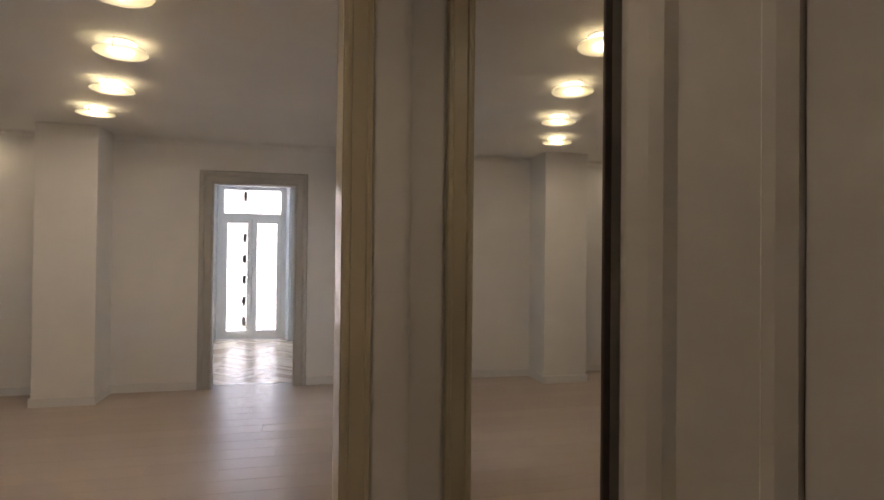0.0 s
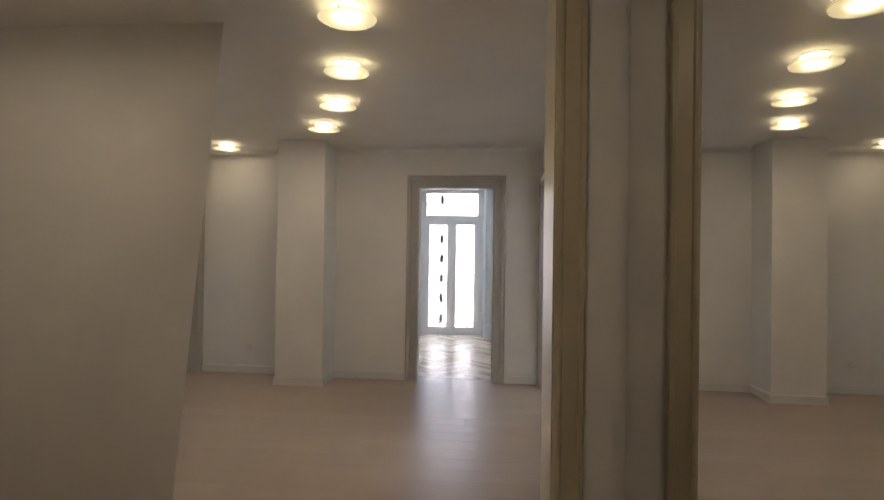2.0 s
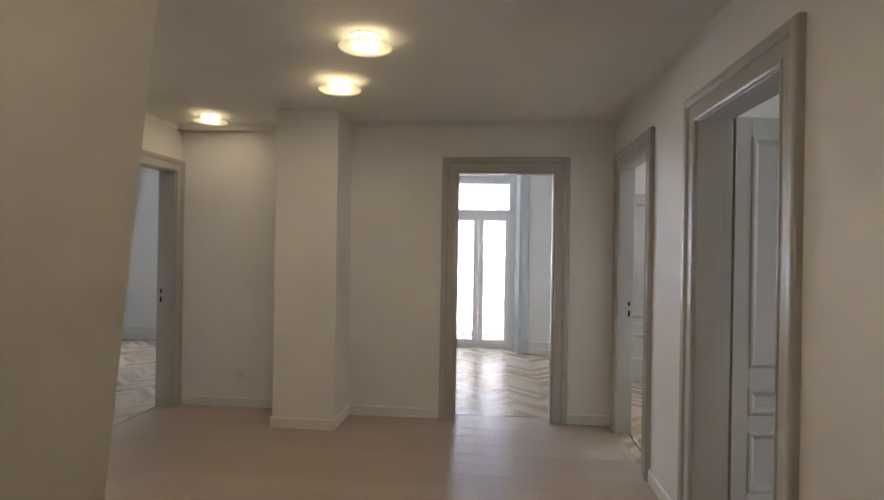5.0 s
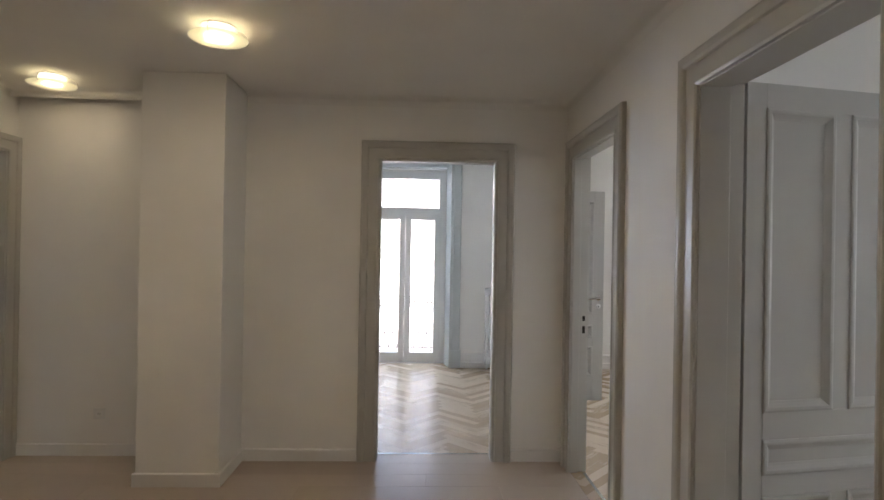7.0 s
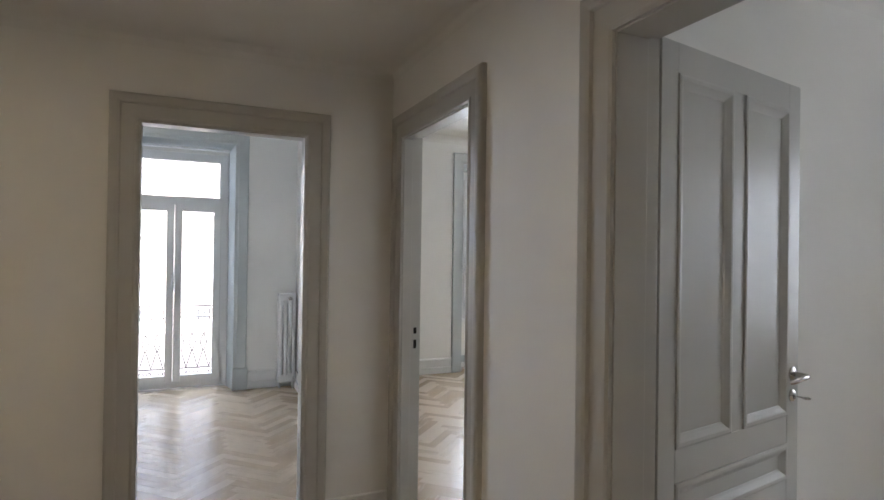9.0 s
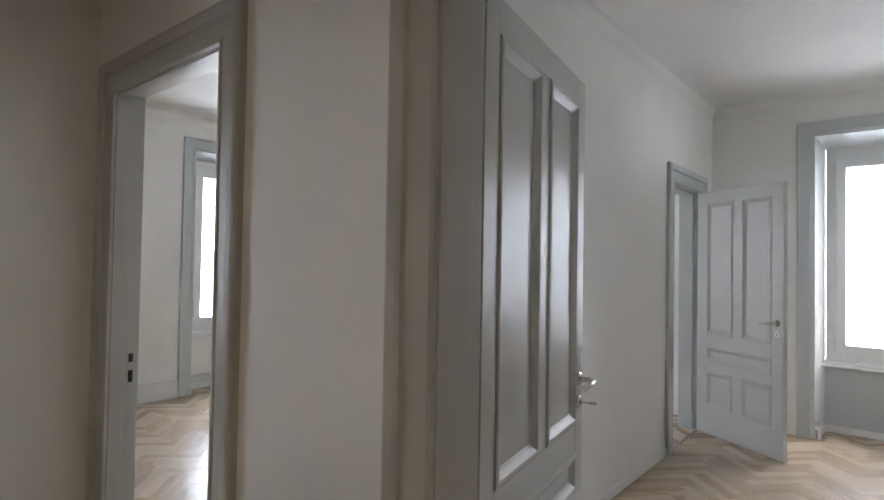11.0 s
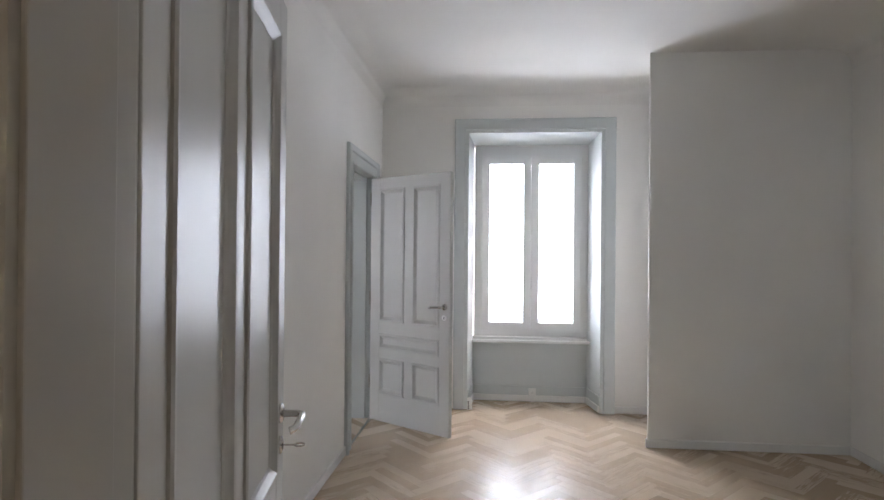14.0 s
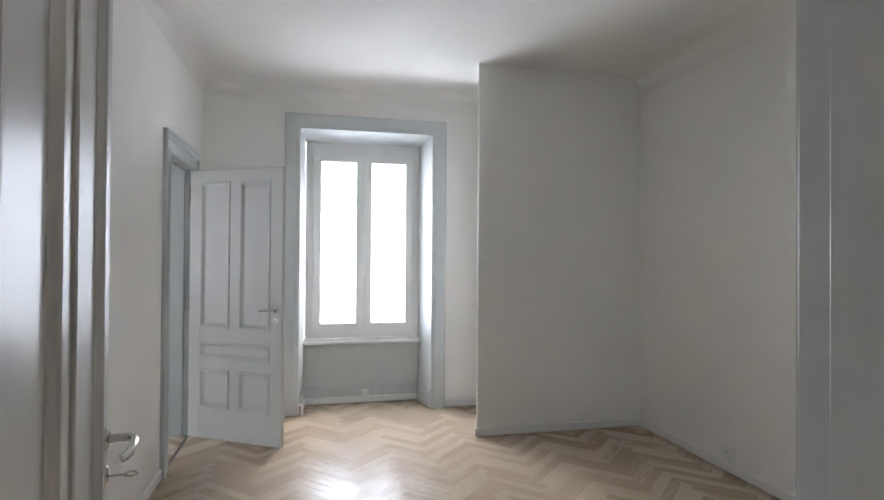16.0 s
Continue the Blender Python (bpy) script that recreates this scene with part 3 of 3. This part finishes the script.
    bm.faces.new((a[3], a[2], a[5], a[4]))
    part("soffit", bm, STONE, n)
    if sill_z:
        lo, hi = sorted((plane + out * 0.085, plane))
        lim = (v0 - 0.035, v1 + 0.03)
        bm = boxes((lo, hi, lim[0], lim[1], sill_z - 0.028, sill_z, 0.006) if axis == "x" else (lim[0], lim[1], lo, hi, sill_z - 0.028, sill_z, 0.006))
        bm.transform(inv)
        part("window_sill", bm, WHITE, n)
        lo, hi = sorted((plane + out * 0.05, plane))
        bm = boxes((lo, hi, v0 + 0.004, v1 - 0.004, sill_z + 0.0005, low, 0.004) if axis == "x" else (v0 + 0.004, v1 - 0.004, lo, hi, sill_z + 0.0005, low, 0.004))
        bm.transform(inv)
        part("sill_upstand", bm, WHITE, n)
        for za, zb, d, mt in ((0.007, 0.066, 0.018, SKIRT), (0.142, 0.158, 0.012, STONE), (0.067, 0.142, 0.006, STONE)):
            lo, hi = sorted((plane + out * d, plane))
            bm = boxes((lo, hi, v0 - 0.004, v1 + 0.004, za, zb, 0.002) if axis == "x" else (v0 - 0.004, v1 + 0.004, lo, hi, za, zb, 0.002))
            bm.transform(inv)
            part("niche_baseboard" if za < 0.05 else "niche_moulding", bm, mt, n)
            for ua, va, s in ((u0, v0, 1), (u1, v1, -1)):
                bm = bmesh.new()
                q = [(ua, face + out * 0.004), (va, plane), (va + s * d, plane), (ua + s * d, face + out * 0.004)]
                b0 = [bm.verts.new(inv @ pt(u, za, p)) for u, p in q]
                b1 = [bm.verts.new(inv @ pt(u, zb, p)) for u, p in q]
                for k in range(4):
                    bm.faces.new((b0[k], b0[(k + 1) % 4], b1[(k + 1) % 4], b1[k]))
                bm.faces.new(b0)
                bm.faces.new(b1)
                part("niche_baseboard" if za < 0.05 else "niche_moulding", bm, mt, n)
    tagged(n, label, "window surround", kind="structure")
    return n


niche("window_surround_1", "x", RE, 5.94, 3.352, 4.595, 2.643, 3.417, 4.556, 0.655, 0.628, -1, "pale grey-green painted window niche with moulded surround")
window("window_1", pose(5.975, 3.976, 0, 0, 0, 90), "white two-sash casement window, unseen, added for daylight with plain glass", 1.139, 0.655, 2.585, rails=[(0.722, 2.475, 2)])
tagged(solo("wall_parapet_room", boxes((5.9395, 5.9405, 3.36, 4.59, 0, 0.65)), STONE), "grey painted parapet under the window", "wall", kind="structure")
niche("window_surround_2", "y", FAC, FRM, 2.732, 4.058, 2.655, 2.80, 3.99, 0.66, 0.632, -1, "pale painted window niche with moulded surround")
window("window_2", pose(3.395, 10.255, 0, 0, 0, 180), "white two-sash casement window, unseen, added for daylight with plain glass", 1.19, 0.66, 2.56)
niche("window_surround_3", "y", FAC, FRM, -1.215, -0.012, 2.655, -1.145, -0.065, 0.0, 0, -1, "pale grey painted recess of the balcony door with moulded surround")
window("window_3", pose(-0.605, 10.255, 0, 0, 0, 180), "white glazed double balcony door with a fanlight above", 1.08, 0.015, 2.56,
       rails=[(0.075, 2.000, 2), (2.065, 2.49, 1)])
# out of view, assumed from the left room's bluish daylight
window("window_4", pose(-4.60, 10.30, 0, 0, 0, 180), "white two-sash casement window, unseen, added for daylight", 1.1, 0.66, 2.6)
# unseen, added so that more daylight reaches the balcony room
window("window_unseen", pose(-2.10, 10.30, 0, 0, 0, 180), "white two-sash casement window, unseen, added for daylight", 1.04, 0.66, 2.6)
part_block = boxes((-0.018, 0.138, FAC - 0.045, FAC + 0.002, 0, 0.235, 0.006))
tagged(solo("trim_plinth", part_block, STONE), "grey painted plinth block of the window surround", "trim", kind="structure")
tagged(solo("trim_plinth", boxes((-1.363, -1.209, FAC - 0.045, FAC + 0.002, 0, 0.235, 0.006)), STONE), "grey painted plinth block of the window surround", "trim", kind="structure")
bm = boxes((-1.14, -0.07, FAC + 0.06, FAC + 0.12, 2.58, 2.60, 0.004))
tagged(solo("trim_curtain_rail", bm, WHITE), "white curtain rail under the window head", "trim", kind="structure")

# ---- the hall's entry end ----
stub = empty("door_7", pose(0.366, 2.7, 0))
for y, s in ((2.46, -1), (2.85, 1)):
    bm = bmesh.new()
    prism(bm, [(0.0, 0.0), (0.0, s * 0.02), (0.012, s * 0.026), (0.022, s * 0.026), (0.028, s * 0.018), (0.078, s * 0.020), (0.084, s * 0.030), (0.098, s * 0.030), (0.102, s * 0.024), (0.102, 0)], "z", 0, HALL_H)
    bm.transform(pose(-0.004, y - 2.7, 0))
    part("casing", bm, OLIVE, stub)
part("jamb", boxes((-0.010, 0.0, -0.244, 0.154, 0, HALL_H, 0.002)), OLIVE, stub, "glossy painted door jamb")
tagged(stub, "olive-grey gloss-painted surround of a wide opening", "door frame", kind="structure")

mirror = empty("wall_mirror", pose(WF, 1.75, 0))
TOPM = HALL_H - 0.075
part("glass", boxes((-0.043, -0.038, -0.672, 0.684, 0.004, TOPM)), SILVER, mirror, "large silvered mirror sheet")
part("backing", boxes((-0.038, 0.0, -0.672, 0.684, 0.004, TOPM)), TRIM, mirror)
part("edge_strip", boxes((-0.045, -0.034, -0.680, -0.673, 0.004, TOPM, 0.002)), EDGE, mirror, "dark brown edge strip")
tagged(mirror, "tall frameless mirror covering the white entry wall", "mirror")

near = empty("door_8", pose(WF, 0.525, 0))
bm = bmesh.new()
casing(bm, -0.28, 0.28, 2.12, lambda u, z, w: Vector((-w, u, z)), 1.9)
part("casing", bm, TRIM, near)
part("leaf", boxes((-0.012, 0.0, -0.279, 0.279, 0.005, 2.119, 0.002)), DOOR, near)
tagged(near, "grey gloss-painted moulded surround of a closed door", "door frame", kind="structure")

# ---- doors ----
angle = math.degrees(math.atan2(4.947 - 4.785, 1.727 - 0.79))
door_leaf(pose(0.835, 4.815, 0.006, 0, 0, angle), "grey-white gloss-painted panelled door standing open, key in lock", 0.898, 2.170, key=True, flip=1, st=0.088, mid=0.079)
angle5 = math.degrees(math.atan2(4.693 - 5.435, 4.715 - 5.177))
door_leaf(pose(5.165, 5.435, 0.006, 0, 0, angle5), "white panelled door standing half open beside the window", 0.876, 2.142, flip=-1)
door_leaf(pose(-3.145, 4.67, 0.006, 0, 0, 90), "grey-white panelled entrance door with cylinder lock, standing open", 0.885, 2.19, entry=True)
door_leaf(pose(0.815, 8.392, 0.006, 0, 0, 0), "white panelled door standing open into the corner room", 0.66, 2.14)

# ---- ceiling lamps ----


def ceiling_lamp(m):
    lamp = empty("ceiling_lamp", m)
    bm = bmesh.new()
    lathe(bm, [(0.0005, 0), (0.084, 0), (0.088, -0.002), (0.088, -0.0045), (0.0005, -0.0045)])
    smooth(part("mount", bm, ENAMEL, lamp, "white metal ceiling mount"))
    bm = bmesh.new()
    lathe(bm, [(0.0005, -0.010), (0.070, -0.010), (0.078, -0.018), (0.078, -0.042), (0.072, -0.050), (0.0005, -0.052)], Matrix(), 48)
    smooth(part("diffuser", bm, BULB, lamp, "glowing warm white diffuser"))
    bm = bmesh.new()
    lathe(bm, [(0.058, -0.066), (0.064, -0.062), (0.100, -0.060), (0.137, -0.053), (0.141, -0.057), (0.137, -0.061), (0.100, -0.068), (0.064, -0.070)], Matrix(), 48)
    plate = part("glass_plate", bm, FROST, lamp, "yellowish pressed glass plate")
    smooth(plate)
    plate.visible_shadow = False
    for k in range(3):
        t = 2 * math.pi * k / 3 + 0.5
        bm = bmesh.new()
        c, s = math.cos(t), math.sin(t)
        tube(bm, [(0.086 * c, 0.086 * s, -0.003), (0.116 * c, 0.116 * s, -0.010), (0.136 * c, 0.136 * s, -0.026), (0.144 * c, 0.144 * s, -0.056), (0.134 * c, 0.134 * s, -0.066)], 0.0022, 8)
        smooth(part("clip", bm, STEEL, lamp, "thin metal clip"), 60)
    tagged(lamp, "round glass ceiling lamp, lit, on the hall ceiling", "ceiling lamp", "hall ceiling lamps")
    return lamp


LAMPS = [(-0.57, 3.13, 0.20), (-0.79, 3.93, 0.20), (-1.077, 4.745, 0.24), (-1.431, 5.525, 0.26), (-2.816, 6.43, 0.11), (-2.765, 5.055, 0.30),
         # these two are unseen, added to brighten the entry end
         (-0.15, 1.25, 0.32), (-2.0, 2.4, 0.30)]
first = None
for x, y, power in LAMPS:
    at = pose(x, y, HALL_H)
    first = copy_thing(first, at) if first else ceiling_lamp(at)
    data = bpy.data.lights.new("lamp_light", "AREA")
    data.shape, data.size, data.energy, data.color = "DISK", 0.11, power, (1.0, 0.84, 0.62)
    light = new("lamp_light", data)
    light.matrix_world = pose(x, y, HALL_H - 0.0535)

# ---- sockets ----
socket(pose(-2.68, 6.81, 0.30, 0, 0, 180), "white plastic wall socket low on the hall wall")
socket(pose(5.922, 3.955, 0.095, 0, 0, 90), "white plastic wall socket above the niche baseboard", 0.075, 0.09, None, True)
socket(pose(3.60, RS, 0.135, 0, 0, 0), "white plastic double socket above the baseboard", 0.13, 0.085, None, True)
vent = empty("floor_vent", pose(5.60, 4.588, 0.04))
part("plate", boxes((-0.034, -0.002, -0.042, 0.004, -0.039, 0.075, 0.002)), SKIRT, vent)
for k in range(4):
    part("slot", boxes((-0.0355, -0.0335, -0.016, 0.000, -0.030 + k * 0.020, -0.018 + k * 0.020)), DARK, vent)
tagged(vent, "small white slotted vent at the foot of the window niche", "vent")

# ---- radiator ----
rad = empty("radiator", pose(0.54, 9.91, 0.06))
for k in range(4):
    x = -0.072 + k * 0.048
    for y in (-0.045, 0.0, 0.045):
        part("column", boxes((x - 0.020, x + 0.020, y - 0.018, y + 0.018, 0.05, 0.95, 0.010)), ENAMEL, rad)
for z in (0.05, 0.94):
    part("header", boxes((-0.098, 0.098, -0.066, 0.066, z - 0.045, z + 0.045, 0.018)), ENAMEL, rad)
bm = bmesh.new()
lathe(bm, [(0.0005, 0), (0.016, 0), (0.020, 0.012), (0.020, 0.05), (0.014, 0.056), (0.0005, 0.056)], pose(0.02, -0.066, 0.93, 90), 20)
smooth(part("valve", bm, STEEL, rad, "metal radiator valve"))
bm = bmesh.new()
tube(bm, [(0.06, -0.075, 0.93), (0.06, -0.085, 0.72), (0.06, -0.085, -0.06)], 0.008, 10)
smooth(part("pipe", bm, ENAMEL, rad), 60)
for x in (-0.07, 0.07):
    part("foot", boxes((x - 0.012, x + 0.012, -0.03, 0.03, -0.06, 0.03, 0.004)), ENAMEL, rad)
tagged(rad, "white enamelled column radiator beside the balcony door", "radiator")

# ---- balcony and street ----
tagged(solo("balcony_slab", boxes((-1.6, 0.7, 10.42, 11.15, -0.22, -0.06, 0.01)), CONCRETE), "pale concrete balcony slab", "balcony", kind="structure")


def railing(m):
    r = empty("balcony_railing", m)
    W, top = 0.98, 0.93

    def rod(nm, pts, rad_, closed=False):
        bm = bmesh.new()
        tube(bm, pts, rad_, 6, closed)
        return smooth(part(nm, bm, IRON, r), 60)
    part("top_rail", boxes((-W, W, -0.02, 0.02, top - 0.012, top, 0.003)), IRON, r)
    for z in (top - 0.135, 0.21, 0.09):
        part("cross_bar", boxes((-W, W, -0.007, 0.007, z - 0.006, z + 0.006)), IRON, r)
    for x in (-W, W):
        part("post", boxes((x - 0.012, x + 0.012, -0.012, 0.012, 0, top - 0.012, 0.002)), IRON, r)
    lo, hi = 0.216, top - 0.141
    mid, pitch = (lo + hi) / 2, 0.12
    count = int(2 * W / pitch)
    for k in range(count):
        x = -W + (k + 0.5) * pitch
        for s in (-1, 1):
            rod("bar", [(x + s * pitch / 2, 0, lo), (x + s * 0.005, 0, mid - 0.09), (x + s * 0.036, 0, mid), (x + s * 0.005, 0, mid + 0.09), (x + s * pitch / 2, 0, hi)], 0.0055)
        rod("collar", [(x - 0.012, 0, mid - 0.09), (x + 0.012, 0, mid - 0.09)], 0.007)
        rod("collar", [(x - 0.012, 0, mid + 0.09), (x + 0.012, 0, mid + 0.09)], 0.007)
    for base, high in ((top - 0.135, 0.123), (0.09, 0.12)):
        for k in range(count):
            x = -W + (k + 0.5) * pitch
            for s in (-1, 1):
                pts = []
                for j in range(22):
                    t = j / 21 * 2.6 * math.pi
                    rr = 0.042 * (1 - 0.72 * j / 21)
                    pts.append((x + s * (0.035 + rr * math.cos(t + math.pi)), 0, base + high / 2 + rr * math.sin(t + math.pi)))
                rod("scroll", pts, 0.0048)
    tagged(r, "black wrought-iron balcony railing with lozenges and scrolls", "railing")


railing(pose(-0.45, 10.62, -0.06))

tagged(solo("ground", boxes((-1500, 1500, -1500, 1500, -9.2, -9.0)), STREET), "street far below, coloured pale for blown-out daylight", "ground", kind="structure")


def apartment_block(m, wide, deep, low, high, columns, label):
    """Rendered block of flats; columns of windows with balconies, storeys 2.85 m apart."""
    b = empty("apartment_building", m)
    part("wall", boxes((-wide / 2, wide / 2, 0, deep, low, high)), FACADE, b)
    part("roof", boxes((-wide / 2 - 0.4, wide / 2 + 0.4, -0.4, deep + 0.4, high, high + 0.4)), CONCRETE, b)
    for x, w, balcony in columns:
        z = low + 1.0
        while z < high - 2.4:
            win = part("window", boxes((x - w / 2, x + w / 2, -0.02, 0.1, z, z + 1.95)), FAR_GLASS, b)
            part("frame", boxes((x - 0.05, x + 0.05, -0.06, -0.02, z, z + 1.95), (x - w / 2, x + w / 2, -0.06, -0.02, z + 1.9, z + 1.95)), FACADE, win)
            if balcony:
                bal = part("balcony", boxes((x - w / 2 - 0.5, x + w / 2 + 0.5, -0.6, -0.02, z - 0.3, z - 0.1)), FACADE, b)
                part("balustrade", boxes((x - w / 2 - 0.5, x + w / 2 + 0.5, -0.6, -0.55, z - 0.1, z + 0.8)), PANEL, bal)
            z += 2.85
    tagged(b, label, "building")


def backdrop_house(m, wide, deep, low, high, label):
    """Rendered house as a pale backdrop: blank wall with string courses, eaves and roof slab."""
    b = empty("house", m)
    part("wall", boxes((-wide / 2, wide / 2, 0, deep, low, high)), FACADE, b)
    for z in (-3.4, 0.45, 4.2):
        part("string_course", boxes((-wide / 2, wide / 2, -0.08, -0.001, z, z + 0.16, 0.02)), FACADE, b)
    part("roof", boxes((-wide / 2 - 0.5, wide / 2 + 0.5, -0.5, deep + 0.5, high, high + 0.35)), CONCRETE, b)
    tagged(b, label, "house")


# added house, keeps the view through the room window bright white
backdrop_house(pose(15.0, 4.0, 0, 0, 0, -90), 30, 9, -9, 7.0, "pale house wall added as a white backdrop behind the window")

PANEL = paint("milky_balustrade", (0.62, 0.68, 0.70), 0.3, 0.03, 5, 0.0)
apartment_block(pose(-6, 82, 0), 26, 12, -9, 18.5, [(-2.6, 1.5, True), (-0.4, 1.9, True), (2.2, 0.7, False), (7.4, 1.8, True), (10.2, 0.9, False)],
                "pale rendered block of flats with balconies across the street")

# ---- floor boards ----


def board_mesh(name, length, wide, mat, thick=0.012, edge=0.0012):
    """One board, its top at z = 0, centred, eased edges."""
    bm = bmesh.new()
    a, b = length / 2 - 0.0002, wide / 2 - 0.0002
    rings = [[bm.verts.new((sx * (a - i), sy * (b - i), z)) for sx, sy in ((-1, -1), (1, -1), (1, 1), (-1, 1))]
             for i, z in ((0, -thick), (0, -edge), (edge, 0))]
    for r0, r1 in zip(rings, rings[1:]):
        for k in range(4):
            bm.faces.new((r0[k], r0[(k + 1) % 4], r1[(k + 1) % 4], r1[k]))
    bm.faces.new(rings[2])
    me = bpy.data.meshes.new(name)
    bm.to_mesh(me)
    bm.free()
    me.materials.append(mat)
    return me


def clip(poly, x0, x1, y0, y1):
    for axis, lim, keep in ((0, x0, 1), (0, x1, -1), (1, y0, 1), (1, y1, -1)):
        out = []
        for k, p in enumerate(poly):
            q = poly[(k + 1) % len(poly)]
            dp, dq = keep * (p[axis] - lim), keep * (q[axis] - lim)
            if dp >= 0:
                out.append(p)
            if dp * dq < 0:
                t = dp / (dp - dq)
                out.append((p[0] + t * (q[0] - p[0]), p[1] + t * (q[1] - p[1])))
        poly = out
        if len(poly) < 3:
            return []
    return poly


def herringbone(parent, x0, x1, y0, y1, whole, shared, across=False):
    """Oak blocks laid in herringbone over a rectangle: whole blocks inside the box `whole` as pieces, the rest joined."""
    n, w = 6, 0.072
    length = n * w
    c = math.sqrt(0.5)
    ox, oy = (x0 + x1) / 2, (y0 + y1) / 2
    verts, faces, uvs = [], [], []
    count = 0
    reach = int(((x1 - x0) + (y1 - y0)) / w / 1.2) + 2 * n
    for i in range(-reach, reach):
        for j in range(-reach, reach):
            k = (i - j) % (2 * n)
            if k == 0:
                cx, cy, turn, dims = (i + n / 2) * w, (j + 0.5) * w, 0, (length, w)
            elif k == 2 * n - 1:
                cx, cy, turn, dims = (i + 0.5) * w, (j + n / 2) * w, 90, (w, length)
            else:
                continue
            def lay(u, v):
                return (ox + c * (u + v), oy + c * (u - v)) if across else (ox + c * (u - v), oy + c * (u + v))
            px, py = lay(cx, cy)
            if not (x0 - 0.3 < px < x1 + 0.3 and y0 - 0.3 < py < y1 + 0.3):
                continue
            a, b = dims[0] / 2, dims[1] / 2
            quad = [lay(cx + u, cy + v) for u, v in ((-a, -b), (a, -b), (a, b), (-a, b))]
            if across:
                quad.reverse()
            inside = all(x0 <= q[0] <= x1 and y0 <= q[1] <= y1 for q in quad)
            if inside and count < 300 and whole[0] < px < whole[1] and whole[2] < py < whole[3]:
                ob = new("parquet_block", shared)
                ob.parent = parent
                ob.matrix_basis = pose(px, py, 0, random.uniform(-0.015, 0.015), random.uniform(-0.015, 0.015), 45 + turn)
                count += 1
                continue
            poly = clip(quad, x0, x1, y0, y1)
            if len(poly) < 3:
                continue
            gx, gy = sum(p[0] for p in poly) / len(poly), sum(p[1] for p in poly) / len(poly)
            base = len(verts)
            for inset, z in ((0.0001, -0.0005), (0.0004, 0.0)):
                for p in poly:
                    far = math.hypot(p[0] - gx, p[1] - gy) or 1.0
                    verts.append((p[0] - (p[0] - gx) * inset / far, p[1] - (p[1] - gy) * inset / far, z))
            m = len(poly)
            d = math.radians(45 + turn)
            for k2 in range(m):
                f = (base + k2, base + (k2 + 1) % m, base + m + (k2 + 1) % m, base + m + k2)
                faces.append(f)
            faces.append(tuple(base + m + k2 for k2 in range(m)))
            for v in verts[base:]:
                uvs.append((v[0] * math.cos(d) + v[1] * math.sin(d), -v[0] * math.sin(d) + v[1] * math.cos(d)))
    me = bpy.data.meshes.new("parquet_rest")
    me.from_pydata(verts, [], faces)
    layer = me.uv_layers.new(name="UVMap")
    for lp in me.loops:
        layer.data[lp.index].uv = uvs[lp.vertex_index]
    me.materials.append(BLOCKS)
    ob = new("parquet_rest", me)
    ob.parent = parent
    tagged(ob, "oak herringbone parquet blocks", kind="stuff")


block = board_mesh("parquet_block", 6 * 0.072, 0.072, BLOCK, edge=0.0003)
herringbone(floor_room, WF + 0.0055, 5.94, RS, RN + 0.16, (1.3, 4.6, 3.0, 5.2), block, True)
herringbone(floor_balcony, -2.8, WF, 6.8585, 10.215, (-1.2, 0.6, 6.9, 9.0), block)
herringbone(floor_corner, WF + 0.0055, RE, RNB, 10.22, (0.9, 2.6, 6.6, 9.6), block)
herringbone(floor_left, -6.25, -3.436, 3.0, 10.15, (-5.6, -3.5, 6.0, 8.6), block)

plank = board_mesh("plank", 1.28, 0.193, PLANK)
row = 0
y = 6.858 - 40 * 0.193
while y < 6.80:
    shift = (row * 0.47) % 1.28
    x = -3.435 - shift
    while x < WF + 0.02:
        if x + 1.28 > -3.435:
            last = x + 1.28 > WF + 0.03
            fits = x >= -3.44
            if last or not fits:
                lo, hi = max(x, -3.435), min(x + 1.28, WF + 0.005)
                if hi - lo > 0.03:
                    ob = new("plank", board_mesh("plank", hi - lo, 0.193, PLANK))
                    ob.parent = floor_hall
                    ob.matrix_basis = pose((lo + hi) / 2, y + 0.0965, 0)
            else:
                ob = new("plank", plank)
                ob.parent = floor_hall
                ob.matrix_basis = pose(x + 0.64, y + 0.0965, 0)
        x += 1.28
    y += 0.193
    row += 1
